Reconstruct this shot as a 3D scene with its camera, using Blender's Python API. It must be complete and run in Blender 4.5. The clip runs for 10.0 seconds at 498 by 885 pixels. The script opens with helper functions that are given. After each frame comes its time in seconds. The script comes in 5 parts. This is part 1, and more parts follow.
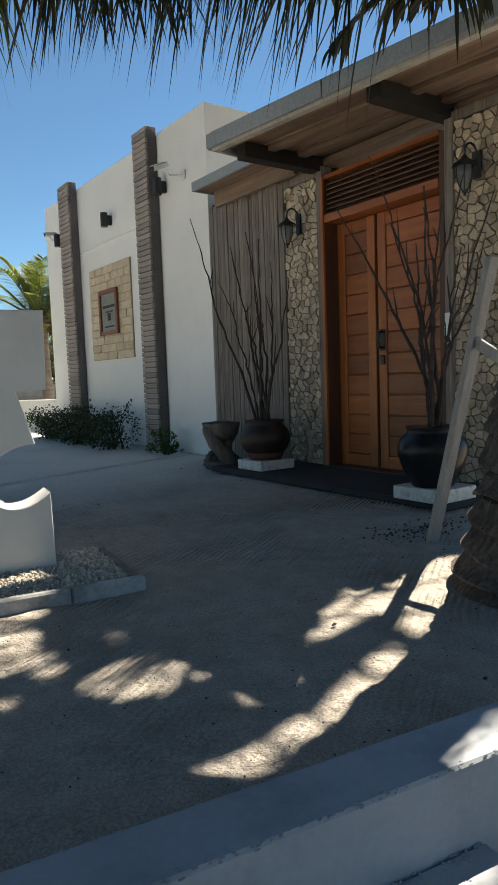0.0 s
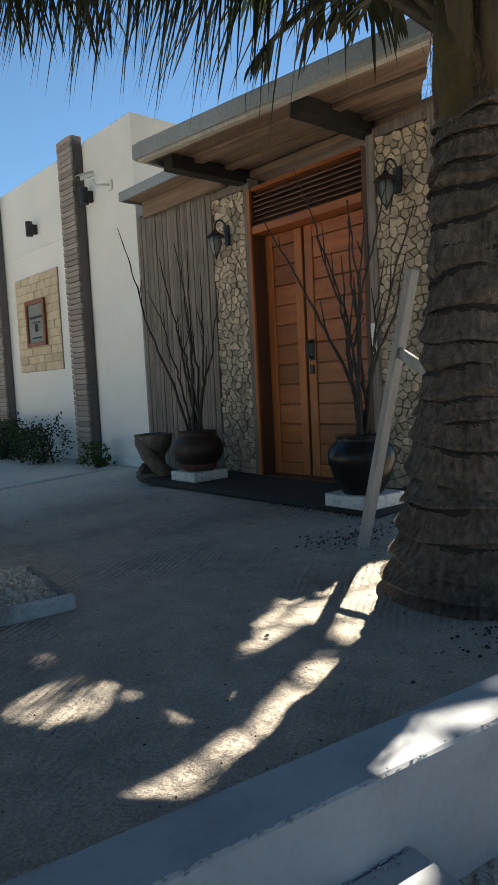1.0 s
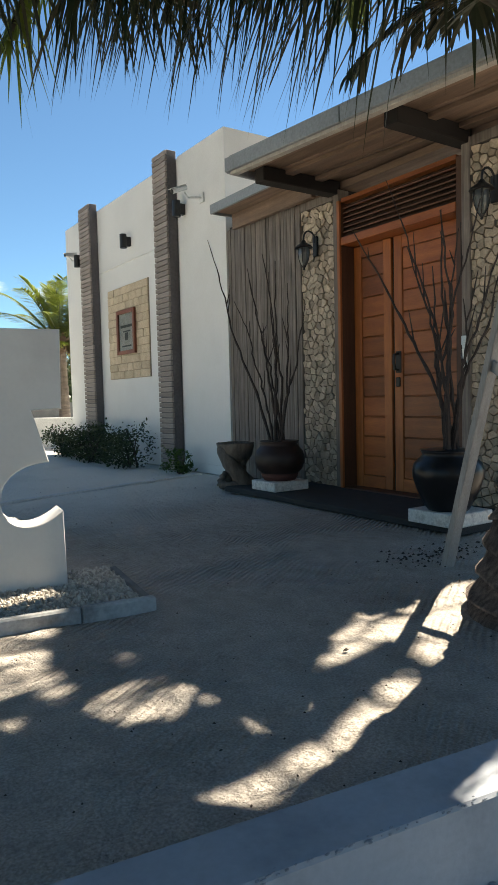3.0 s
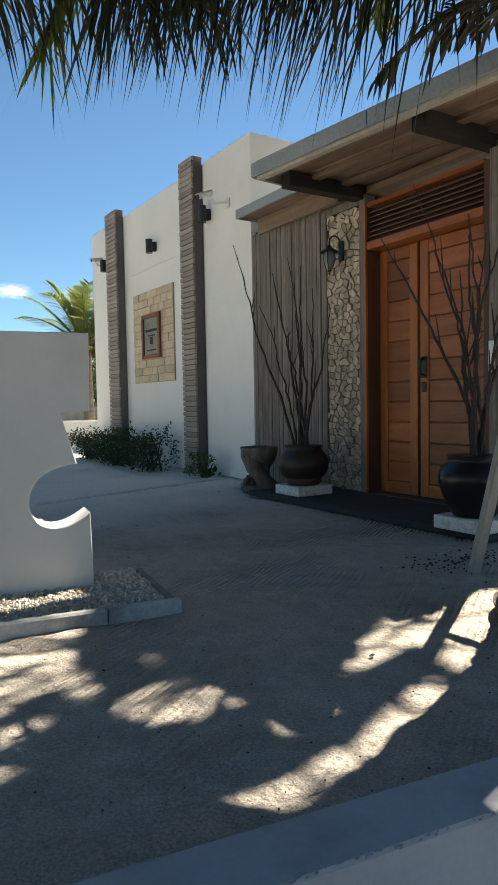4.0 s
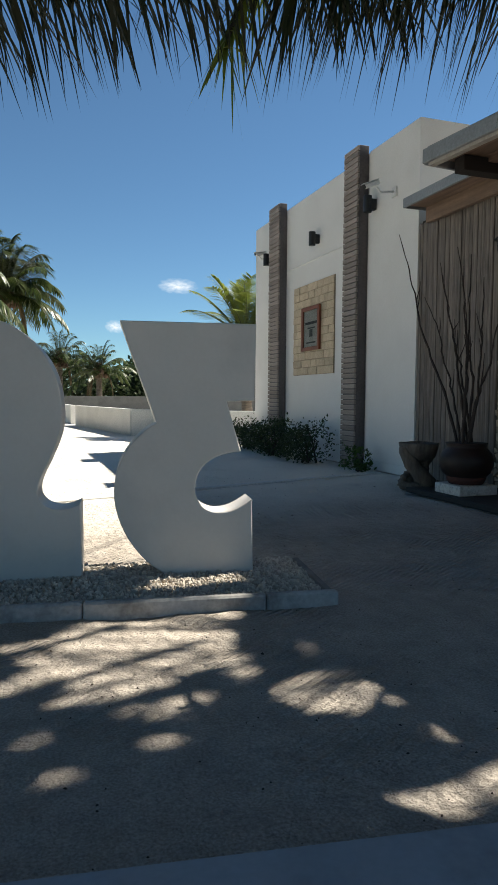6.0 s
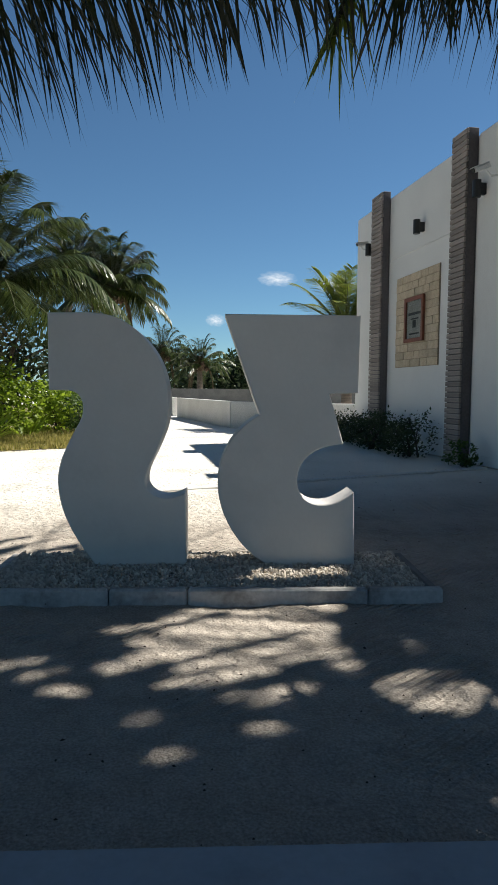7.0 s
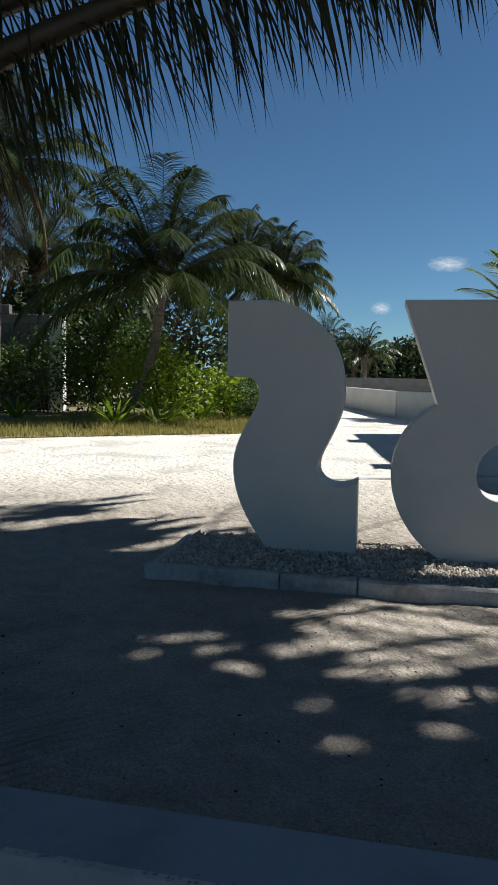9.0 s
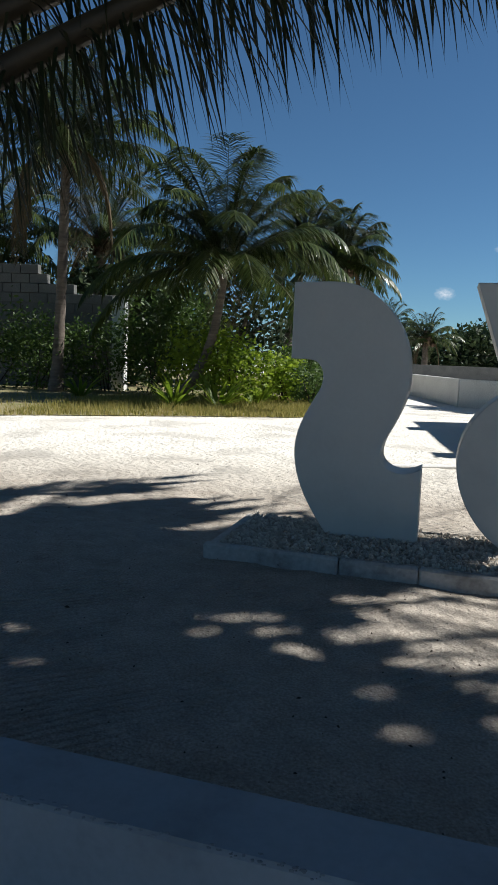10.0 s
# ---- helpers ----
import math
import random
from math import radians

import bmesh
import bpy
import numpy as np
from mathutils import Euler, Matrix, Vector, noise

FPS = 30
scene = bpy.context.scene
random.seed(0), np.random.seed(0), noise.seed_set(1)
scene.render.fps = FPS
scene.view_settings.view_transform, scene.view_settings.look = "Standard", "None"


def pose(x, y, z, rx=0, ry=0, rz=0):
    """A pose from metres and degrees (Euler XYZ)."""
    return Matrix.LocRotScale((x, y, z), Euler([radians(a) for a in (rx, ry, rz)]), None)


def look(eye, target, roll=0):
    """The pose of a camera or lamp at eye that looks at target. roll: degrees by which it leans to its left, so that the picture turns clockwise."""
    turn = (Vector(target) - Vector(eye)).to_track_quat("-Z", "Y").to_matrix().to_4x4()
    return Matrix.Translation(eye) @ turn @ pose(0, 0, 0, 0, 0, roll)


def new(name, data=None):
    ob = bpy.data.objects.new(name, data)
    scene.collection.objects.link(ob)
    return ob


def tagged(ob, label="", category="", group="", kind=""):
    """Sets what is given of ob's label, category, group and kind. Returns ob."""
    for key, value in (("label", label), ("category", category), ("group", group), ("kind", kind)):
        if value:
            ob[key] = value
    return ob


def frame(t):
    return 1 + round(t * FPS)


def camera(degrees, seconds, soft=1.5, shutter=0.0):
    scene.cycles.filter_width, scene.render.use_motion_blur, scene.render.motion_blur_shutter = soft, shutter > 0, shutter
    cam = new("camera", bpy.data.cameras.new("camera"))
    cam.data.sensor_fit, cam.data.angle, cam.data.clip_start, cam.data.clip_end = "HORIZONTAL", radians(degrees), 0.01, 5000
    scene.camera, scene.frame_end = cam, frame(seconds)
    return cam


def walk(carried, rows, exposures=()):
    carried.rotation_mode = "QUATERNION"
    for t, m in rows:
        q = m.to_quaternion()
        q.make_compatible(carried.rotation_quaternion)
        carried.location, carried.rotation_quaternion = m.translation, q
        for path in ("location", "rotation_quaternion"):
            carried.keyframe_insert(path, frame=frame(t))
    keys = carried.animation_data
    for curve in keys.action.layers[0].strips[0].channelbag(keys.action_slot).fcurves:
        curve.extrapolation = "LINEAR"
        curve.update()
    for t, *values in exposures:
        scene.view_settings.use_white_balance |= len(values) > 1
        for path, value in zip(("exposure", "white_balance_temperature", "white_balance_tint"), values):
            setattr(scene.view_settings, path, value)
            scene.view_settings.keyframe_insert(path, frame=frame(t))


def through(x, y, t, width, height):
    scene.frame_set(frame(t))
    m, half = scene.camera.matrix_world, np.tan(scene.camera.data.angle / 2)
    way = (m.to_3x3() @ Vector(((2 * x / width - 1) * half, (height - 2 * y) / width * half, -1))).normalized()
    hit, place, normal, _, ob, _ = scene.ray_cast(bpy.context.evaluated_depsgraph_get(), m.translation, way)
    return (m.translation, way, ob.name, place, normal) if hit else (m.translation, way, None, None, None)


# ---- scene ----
cam = camera(40.72, 10.0)

PATH = [
    (0.0, pose(0.046, -0.017, 0.824, 84.48, 2.04, -35.28)),
    (0.5, pose(0.063, -0.022, 0.827, 85.07, 2.60, -38.44)),
    (1.0, pose(0.067, -0.029, 0.835, 85.02, 2.78, -40.85)),
    (1.5, pose(0.060, -0.038, 0.838, 85.40, 2.25, -41.89)),
    (2.0, pose(0.052, -0.056, 0.848, 85.62, 2.43, -39.27)),
    (2.5, pose(0.059, -0.020, 0.832, 85.92, 1.77, -35.57)),
    (4.0, pose(0.040, -0.009, 0.823, 86.67, 1.02, -32.02)),
    (4.5, pose(0.021, -0.001, 0.821, 86.85, 0.45, -29.14)),
    (5.0, pose(0.011, 0.011, 0.819, 86.79, -0.05, -26.41)),
    (5.5, pose(0.009, 0.014, 0.816, 86.53, -0.39, -22.92)),
    (7.0, pose(-0.018, 0.010, 0.814, 85.49, -0.38, -10.62)),
    (7.5, pose(-0.034, 0.014, 0.810, 85.24, -1.08, -6.82)),
    (8.0, pose(-0.050, 0.014, 0.809, 84.99, -1.53, -3.97)),
    (8.5, pose(-0.061, 0.019, 0.807, 84.50, -0.91, 0.03)),
    (9.0, pose(-0.072, 0.030, 0.808, 84.37, -1.09, 3.12)),
    (9.5, pose(-0.091, 0.036, 0.809, 84.01, -1.23, 6.19)),
    (10.0, pose(-0.102, 0.043, 0.798, 82.87, -2.31, 7.99)),
]
walk(cam, PATH, exposures=((0.0, 1.46, 7200, 8), (1.0, 1.62, 7200, 8), (2.0, 1.86, 7150, 8), (2.5, 1.80, 7200, 8), (4.5, 1.56, 7250, 8), (5.5, 1.26, 7000, 8), (7.0, 0.79, 6550, 8), (8.5, 0.55, 6300, 8), (9.5, 0.38, 6250, 8), (10.0, 0.48, 6200, 8)))

# ---- light ----
SUN_FROM = Vector((0.955, 0.295, 1.19)).normalized()
world = bpy.data.worlds.new("sky")
scene.world = world
world.use_nodes = True
wn = world.node_tree
wn.nodes.clear()
w_out = wn.nodes.new("ShaderNodeOutputWorld")
w_bg = wn.nodes.new("ShaderNodeBackground")
w_sky = wn.nodes.new("ShaderNodeTexSky")
w_sky.sky_type = "NISHITA"
w_sky.sun_disc = False
w_sky.sun_elevation = math.asin(SUN_FROM.z)
w_sky.sun_rotation = math.atan2(SUN_FROM.x, SUN_FROM.y)
w_sky.air_density = 1.0
w_sky.dust_density = 0.0
w_sky.ozone_density = 1.8
w_sky.altitude = 1800
w_bg.inputs[1].default_value = 0.05
w_tint = wn.nodes.new("ShaderNodeMix")
w_tint.data_type = "RGBA"
w_tint.blend_type = "MULTIPLY"
w_tint.inputs[0].default_value = 1.0
w_tint.inputs[7].default_value = (0.70, 0.962, 1.075, 1)
wn.links.new(w_sky.outputs[0], w_tint.inputs[6])
wn.links.new(w_tint.outputs[2], w_bg.inputs[0])
wn.links.new(w_bg.outputs[0], w_out.inputs[0])

sun_data = bpy.data.lights.new("sun", "SUN")
sun_data.energy = 5.0
sun_data.angle = radians(0.45)
sun_data.color = (1.0, 0.95, 0.88)
sun = new("sun", sun_data)
sun.matrix_world = look(SUN_FROM * 60, (0, 0, 0))


# ---- materials ----
def material(name, base, second=None, rough=0.8, scale=6.0, fine=60.0, bump=0.2, metal=0.0,
             stretch=(1, 1, 1), dirt=None, dirt_scale=1.5, dirt_amount=0.4, per_piece=0.0, depth=0.01,
             spec=0.5, island=False, clear=0.0, grit=0.17):
    """Colour at two scales, a stain layer, fine relief and, for pieces, a shift of value piece by piece."""
    m = bpy.data.materials.new(name)
    m.use_nodes = True
    t = m.node_tree
    n, link = t.nodes, t.links
    bsdf = n["Principled BSDF"]
    bsdf.inputs["Roughness"].default_value = rough
    bsdf.inputs["Metallic"].default_value = metal
    bsdf.inputs["Specular IOR Level"].default_value = spec
    bsdf.inputs["Coat Weight"].default_value = clear
    co = n.new("ShaderNodeTexCoord")
    mp = n.new("ShaderNodeMapping")
    mp.inputs["Scale"].default_value = stretch
    link.new(co.outputs["Object"], mp.inputs[0])
    second = second or tuple(c * 0.8 for c in base)
    big = n.new("ShaderNodeTexNoise")
    big.inputs["Scale"].default_value = scale
    big.inputs["Detail"].default_value = 6
    small = n.new("ShaderNodeTexNoise")
    small.inputs["Scale"].default_value = fine
    small.inputs["Detail"].default_value = 4
    for node in (big, small):
        link.new(mp.outputs[0], node.inputs[0])
    ramp = n.new("ShaderNodeMapRange")
    ramp.inputs[1].default_value, ramp.inputs[2].default_value = 0.3, 0.7
    link.new(big.outputs[0], ramp.inputs[0])
    mix = n.new("ShaderNodeMix")
    mix.data_type = "RGBA"
    mix.inputs[6].default_value = (*base, 1)
    mix.inputs[7].default_value = (*second, 1)
    link.new(ramp.outputs[0], mix.inputs[0])
    colour = mix.outputs[2]
    if dirt:
        dn = n.new("ShaderNodeTexNoise")
        dn.inputs["Scale"].default_value = dirt_scale
        dn.inputs["Detail"].default_value = 8
        dn.inputs["Roughness"].default_value = 0.65
        link.new(co.outputs["Object"], dn.inputs[0])
        dr = n.new("ShaderNodeMapRange")
        dr.inputs[1].default_value, dr.inputs[2].default_value = 0.5, 0.72
        dr.inputs[4].default_value = dirt_amount
        link.new(dn.outputs[0], dr.inputs[0])
        dm = n.new("ShaderNodeMix")
        dm.data_type = "RGBA"
        dm.inputs[7].default_value = (*dirt, 1)
        link.new(dr.outputs[0], dm.inputs[0])
        link.new(colour, dm.inputs[6])
        colour = dm.outputs[2]
    grain = n.new("ShaderNodeMapRange")
    grain.inputs[1].default_value, grain.inputs[2].default_value = 0.25, 0.75
    grain.inputs[3].default_value, grain.inputs[4].default_value = 1 - grit, 1 + grit
    link.new(small.outputs[0], grain.inputs[0])
    value = grain.outputs[0]
    if per_piece:
        if island:
            info = n.new("ShaderNodeNewGeometry").outputs["Random Per Island"]
        else:
            info = n.new("ShaderNodeObjectInfo").outputs["Random"]
        pr = n.new("ShaderNodeMapRange")
        pr.inputs[3].default_value, pr.inputs[4].default_value = 1 - per_piece, 1 + per_piece
        link.new(info, pr.inputs[0])
        mul = n.new("ShaderNodeMath")
        mul.operation = "MULTIPLY"
        link.new(value, mul.inputs[0])
        link.new(pr.outputs[0], mul.inputs[1])
        value = mul.outputs[0]
    hsv = n.new("ShaderNodeHueSaturation")
    link.new(colour, hsv.inputs["Color"])
    link.new(value, hsv.inputs["Value"])
    link.new(hsv.outputs[0], bsdf.inputs["Base Color"])
    if bump:
        bp = n.new("ShaderNodeBump")
        bp.inputs["Strength"].default_value = bump
        bp.inputs["Distance"].default_value = depth
        add = n.new("ShaderNodeMath")
        link.new(big.outputs[0], add.inputs[0])
        link.new(small.outputs[0], add.inputs[1])
        link.new(add.outputs[0], bp.inputs["Height"])
        link.new(bp.outputs[0], bsdf.inputs["Normal"])
    return m


def leaf_material(name, base, second, rough=0.45, through=0.35):
    m = bpy.data.materials.new(name)
    m.use_nodes = True
    t = m.node_tree
    n, link = t.nodes, t.links
    bsdf = n["Principled BSDF"]
    out = n["Material Output"]
    info = n.new("ShaderNodeNewGeometry")
    mix = n.new("ShaderNodeMix")
    mix.data_type = "RGBA"
    mix.inputs[6].default_value = (*base, 1)
    mix.inputs[7].default_value = (*second, 1)
    link.new(info.outputs["Random Per Island"], mix.inputs[0])
    bsdf.inputs["Roughness"].default_value = rough
    bsdf.inputs["Specular IOR Level"].default_value = 0.3
    link.new(mix.outputs[2], bsdf.inputs["Base Color"])
    tr = n.new("ShaderNodeBsdfTranslucent")
    hsv = n.new("ShaderNodeHueSaturation")
    hsv.inputs["Value"].default_value = 1.5
    link.new(mix.outputs[2], hsv.inputs["Color"])
    link.new(hsv.outputs[0], tr.inputs["Color"])
    sh = n.new("ShaderNodeMixShader")
    sh.inputs[0].default_value = through
    link.new(bsdf.outputs[0], sh.inputs[1])
    link.new(tr.outputs[0], sh.inputs[2])
    link.new(sh.outputs[0], out.inputs[0])
    return m


SAND = material("coral_sand", (0.47, 0.42, 0.36), (0.38, 0.335, 0.285), 0.95, 9, 140, 0.5, depth=0.018, grit=0.32,
                dirt=(0.29, 0.24, 0.185), dirt_scale=7, dirt_amount=0.4, spec=0.12)


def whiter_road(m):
    """The sand of the road past the raked yard is paler, along a ragged line."""
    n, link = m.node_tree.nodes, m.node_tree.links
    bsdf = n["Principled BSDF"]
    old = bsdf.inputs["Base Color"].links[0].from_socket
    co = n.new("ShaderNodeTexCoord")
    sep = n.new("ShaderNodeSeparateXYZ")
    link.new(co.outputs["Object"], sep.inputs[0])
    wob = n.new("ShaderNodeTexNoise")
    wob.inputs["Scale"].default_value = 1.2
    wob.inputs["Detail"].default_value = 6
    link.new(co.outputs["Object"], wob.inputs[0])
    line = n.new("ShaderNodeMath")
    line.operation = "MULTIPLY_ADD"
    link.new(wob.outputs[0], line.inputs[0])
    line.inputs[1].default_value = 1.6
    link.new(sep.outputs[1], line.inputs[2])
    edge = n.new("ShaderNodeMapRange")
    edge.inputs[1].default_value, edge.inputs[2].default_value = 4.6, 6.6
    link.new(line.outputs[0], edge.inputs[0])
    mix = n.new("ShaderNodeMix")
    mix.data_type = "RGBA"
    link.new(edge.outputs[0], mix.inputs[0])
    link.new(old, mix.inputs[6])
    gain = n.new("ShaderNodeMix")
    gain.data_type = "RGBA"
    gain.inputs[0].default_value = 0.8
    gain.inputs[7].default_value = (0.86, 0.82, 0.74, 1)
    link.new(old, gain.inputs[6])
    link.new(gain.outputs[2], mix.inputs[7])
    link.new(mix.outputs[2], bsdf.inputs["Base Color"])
    # fine rake teeth in drifting patches, and trodden lumps
    teeth = n.new("ShaderNodeTexWave")
    teeth.inputs["Scale"].default_value = 11
    teeth.inputs["Distortion"].default_value = 5
    teeth.inputs["Detail"].default_value = 2
    teeth.inputs["Detail Scale"].default_value = 0.25
    turn = n.new("ShaderNodeMapping")
    turn.inputs["Rotation"].default_value = (0, 0, 1.0)
    link.new(co.outputs["Object"], turn.inputs[0])
    link.new(turn.outputs[0], teeth.inputs[0])
    patch = n.new("ShaderNodeTexNoise")
    patch.inputs["Scale"].default_value = 1.7
    link.new(co.outputs["Object"], patch.inputs[0])
    keep = n.new("ShaderNodeMapRange")
    keep.inputs[1].default_value, keep.inputs[2].default_value = 0.48, 0.62
    link.new(patch.outputs[0], keep.inputs[0])
    rake = n.new("ShaderNodeMath")
    rake.operation = "MULTIPLY"
    link.new(teeth.outputs["Fac"], rake.inputs[0])
    link.new(keep.outputs[0], rake.inputs[1])
    lump = n.new("ShaderNodeTexNoise")
    lump.inputs["Scale"].default_value = 22
    lump.inputs["Detail"].default_value = 5
    link.new(co.outputs["Object"], lump.inputs[0])
    total = n.new("ShaderNodeMath")
    total.operation = "MULTIPLY_ADD"
    link.new(lump.outputs[0], total.inputs[0])
    total.inputs[1].default_value = 2.2
    link.new(rake.outputs[0], total.inputs[2])
    relief = n.new("ShaderNodeBump")
    relief.inputs["Strength"].default_value = 0.9
    relief.inputs["Distance"].default_value = 0.014
    link.new(total.outputs[0], relief.inputs["Height"])
    link.new(bsdf.inputs["Normal"].links[0].from_socket, relief.inputs["Normal"])
    link.new(relief.outputs[0], bsdf.inputs["Normal"])


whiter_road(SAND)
WHITE = material("white_render", (0.77, 0.765, 0.75), (0.71, 0.705, 0.69), 0.85, 1.2, 90, 0.10, depth=0.003, grit=0.04,
                 dirt=(0.55, 0.53, 0.49), dirt_scale=0.9, dirt_amount=0.25, spec=0.25)
KERB_PAINT = material("blue_white_paint", (0.41, 0.43, 0.46), (0.35, 0.365, 0.39), 0.7, 3, 70, 0.15, depth=0.004, grit=0.06,
                      dirt=(0.20, 0.21, 0.225), dirt_scale=6, dirt_amount=0.45)
EDGING = material("dirty_white_concrete", (0.50, 0.495, 0.475), (0.40, 0.395, 0.38), 0.85, 6, 60, 0.35, depth=0.006,
                  dirt=(0.15, 0.14, 0.13), dirt_scale=6, dirt_amount=0.8)
DARK_CONCRETE = material("dark_grey_concrete", (0.13, 0.125, 0.12), (0.22, 0.215, 0.205), 0.9, 8, 60, 0.4, depth=0.006)
GRIT = material("painted_grit", (0.24, 0.25, 0.27), (0.33, 0.345, 0.37), 0.9, 30, 90, 0.2)
LETTER_PAINT = material("satin_white_paint", (0.67, 0.645, 0.61), (0.62, 0.60, 0.57), 0.5, 3.5, 60, 0.03, depth=0.003, grit=0.02,
                        dirt=(0.47, 0.455, 0.435), dirt_scale=1.9, dirt_amount=0.5)
GREY_WOOD = material("weathered_wood", (0.265, 0.228, 0.198), (0.12, 0.10, 0.088), 0.85, 6, 45, 0.6, stretch=(9, 9, 0.4),
                     per_piece=0.22, depth=0.006, dirt=(0.09, 0.08, 0.07), dirt_scale=3, dirt_amount=0.5)
SLAT_WOOD = material("weathered_slats", (0.34, 0.295, 0.265), (0.21, 0.18, 0.165), 0.85, 5, 45, 0.5, stretch=(6, 0.5, 6),
                     per_piece=0.2, depth=0.006, dirt=(0.10, 0.09, 0.08), dirt_scale=3, dirt_amount=0.4)
PILLAR_SIDE = material("dark_pillar_render", (0.13, 0.12, 0.125), (0.10, 0.092, 0.095), 0.85, 3, 40, 0.3, depth=0.004)
ORANGE_WOOD = material("varnished_hardwood", (0.34, 0.105, 0.027), (0.22, 0.06, 0.016), 0.42, 4, 40, 0.25, stretch=(5, 0.45, 5),
                       per_piece=0.3, depth=0.003, dirt=(0.16, 0.045, 0.016), dirt_scale=4, dirt_amount=0.6)
ORANGE_STILE = material("varnished_stile", (0.40, 0.13, 0.034), (0.27, 0.078, 0.021), 0.42, 4, 40, 0.25, stretch=(5, 5, 0.45),
                        per_piece=0.1, depth=0.003)
JAMB_WOOD = material("brown_jamb_wood", (0.10, 0.042, 0.022), (0.065, 0.028, 0.016), 0.6, 4, 40, 0.3, stretch=(5, 5, 0.5), depth=0.004)
LOUVRE_WOOD = material("dark_louvre_wood", (0.13, 0.062, 0.038), (0.085, 0.042, 0.028), 0.6, 4, 40, 0.3, stretch=(5, 0.5, 5),
                       per_piece=0.12, depth=0.003)
SOFFIT_WOOD = material("soffit_boards", (0.23, 0.155, 0.112), (0.13, 0.088, 0.064), 0.75, 4, 40, 0.35, stretch=(5, 0.45, 5),
                       per_piece=0.25, depth=0.004, dirt=(0.12, 0.085, 0.06), dirt_scale=3, dirt_amount=0.5)
BEAM_AND_GAP_BLACK = material("black_stained_beam_and_gap", (0.014, 0.011, 0.010), (0.009, 0.007, 0.007), 0.9, 4, 40, 0.3, stretch=(0.5, 5, 5), depth=0.004)
GUTTER = material("grey_painted_metal", (0.27, 0.29, 0.305), (0.225, 0.245, 0.26), 0.5, 2, 50, 0.08, depth=0.003,
                  dirt=(0.16, 0.16, 0.155), dirt_scale=4, dirt_amount=0.35)
STONE = material("coral_stone", (0.52, 0.43, 0.325), (0.35, 0.28, 0.21), 0.9, 14, 70, 0.7, per_piece=0.32, depth=0.008,
                 dirt=(0.26, 0.23, 0.18), dirt_scale=6, dirt_amount=0.5)
MORTAR = material("dark_mortar", (0.15, 0.122, 0.09), (0.10, 0.08, 0.06), 0.95, 9, 60, 0.5)
BRICK = material("limestone_brick", (0.60, 0.50, 0.36), (0.50, 0.40, 0.28), 0.9, 8, 60, 0.5, per_piece=0.13, depth=0.006,
                 dirt=(0.34, 0.27, 0.19), dirt_scale=9, dirt_amount=0.45)
BRICK_JOINT = material("brown_joint", (0.33, 0.265, 0.185), (0.27, 0.21, 0.15), 0.95, 8, 60, 0.4)
FRAME_WOOD = material("red_brown_frame", (0.24, 0.072, 0.035), (0.17, 0.05, 0.025), 0.5, 4, 40, 0.2, depth=0.003)
POT = material("dark_glazed_clay", (0.020, 0.012, 0.010), (0.032, 0.017, 0.013), 0.5, 5, 30, 0.2, depth=0.004, spec=0.35)
BLACK_POT = material("black_glazed_clay", (0.010, 0.010, 0.011), (0.016, 0.015, 0.016), 0.3, 5, 30, 0.1, depth=0.004, spec=0.25)
SOIL = material("dry_soil", (0.07, 0.05, 0.035), (0.045, 0.033, 0.025), 0.95, 20, 90, 0.7)
TWIG = material("dry_branch_bark", (0.045, 0.031, 0.026), (0.028, 0.021, 0.019), 0.85, 20, 90, 0.5)
PLINTH = material("chipped_white_paint", (0.74, 0.71, 0.66), (0.68, 0.65, 0.60), 0.8, 5, 60, 0.3,
                  dirt=(0.14, 0.11, 0.09), dirt_scale=24, dirt_amount=0.55)
MAT = material("dark_deck", (0.03, 0.029, 0.028), (0.045, 0.042, 0.04), 0.9, 10, 120, 0.5)
STUMP = material("grey_driftwood", (0.20, 0.165, 0.135), (0.10, 0.082, 0.068), 0.85, 7, 50, 0.7, stretch=(4, 4, 0.8), depth=0.012)
PROP = material("faded_white_timber", (0.42, 0.40, 0.37), (0.33, 0.31, 0.285), 0.8, 5, 50, 0.4, stretch=(5, 5, 0.6), depth=0.004)
BLACK_METAL = material("black_painted_iron", (0.012, 0.012, 0.013), (0.018, 0.018, 0.018), 0.45, 20, 80, 0.15, depth=0.002)
WHITE_PLASTIC = material("white_plastic", (0.72, 0.72, 0.71), (0.66, 0.66, 0.65), 0.4, 20, 80, 0.05, depth=0.002)
STEEL = material("brushed_steel", (0.55, 0.55, 0.55), (0.48, 0.48, 0.48), 0.35, 20, 80, 0.05, metal=0.9)
PAPER = material("faded_notice", (0.48, 0.47, 0.42), (0.36, 0.36, 0.31), 0.7, 9, 60, 0.05)
INK = material("dark_print", (0.05, 0.055, 0.05), (0.07, 0.075, 0.07), 0.7, 9, 60, 0.0)
BARK = material("palm_bark", (0.35, 0.265, 0.21), (0.10, 0.072, 0.057), 0.92, 5, 34, 1.0, stretch=(9, 9, 0.8), depth=0.03, grit=0.35,
                dirt=(0.06, 0.045, 0.036), dirt_scale=5, dirt_amount=0.6)
SCAR = material("palm_ring_scar", (0.075, 0.055, 0.043), (0.045, 0.034, 0.028), 0.95, 9, 60, 0.8, depth=0.015)
FAR_BARK = material("grey_palm_bark", (0.20, 0.165, 0.135), (0.10, 0.08, 0.065), 0.9, 4, 30, 0.5, stretch=(1, 1, 6), depth=0.02)
FIBRE = material("palm_fibre", (0.11, 0.07, 0.045), (0.07, 0.045, 0.03), 0.95, 9, 60, 0.8)
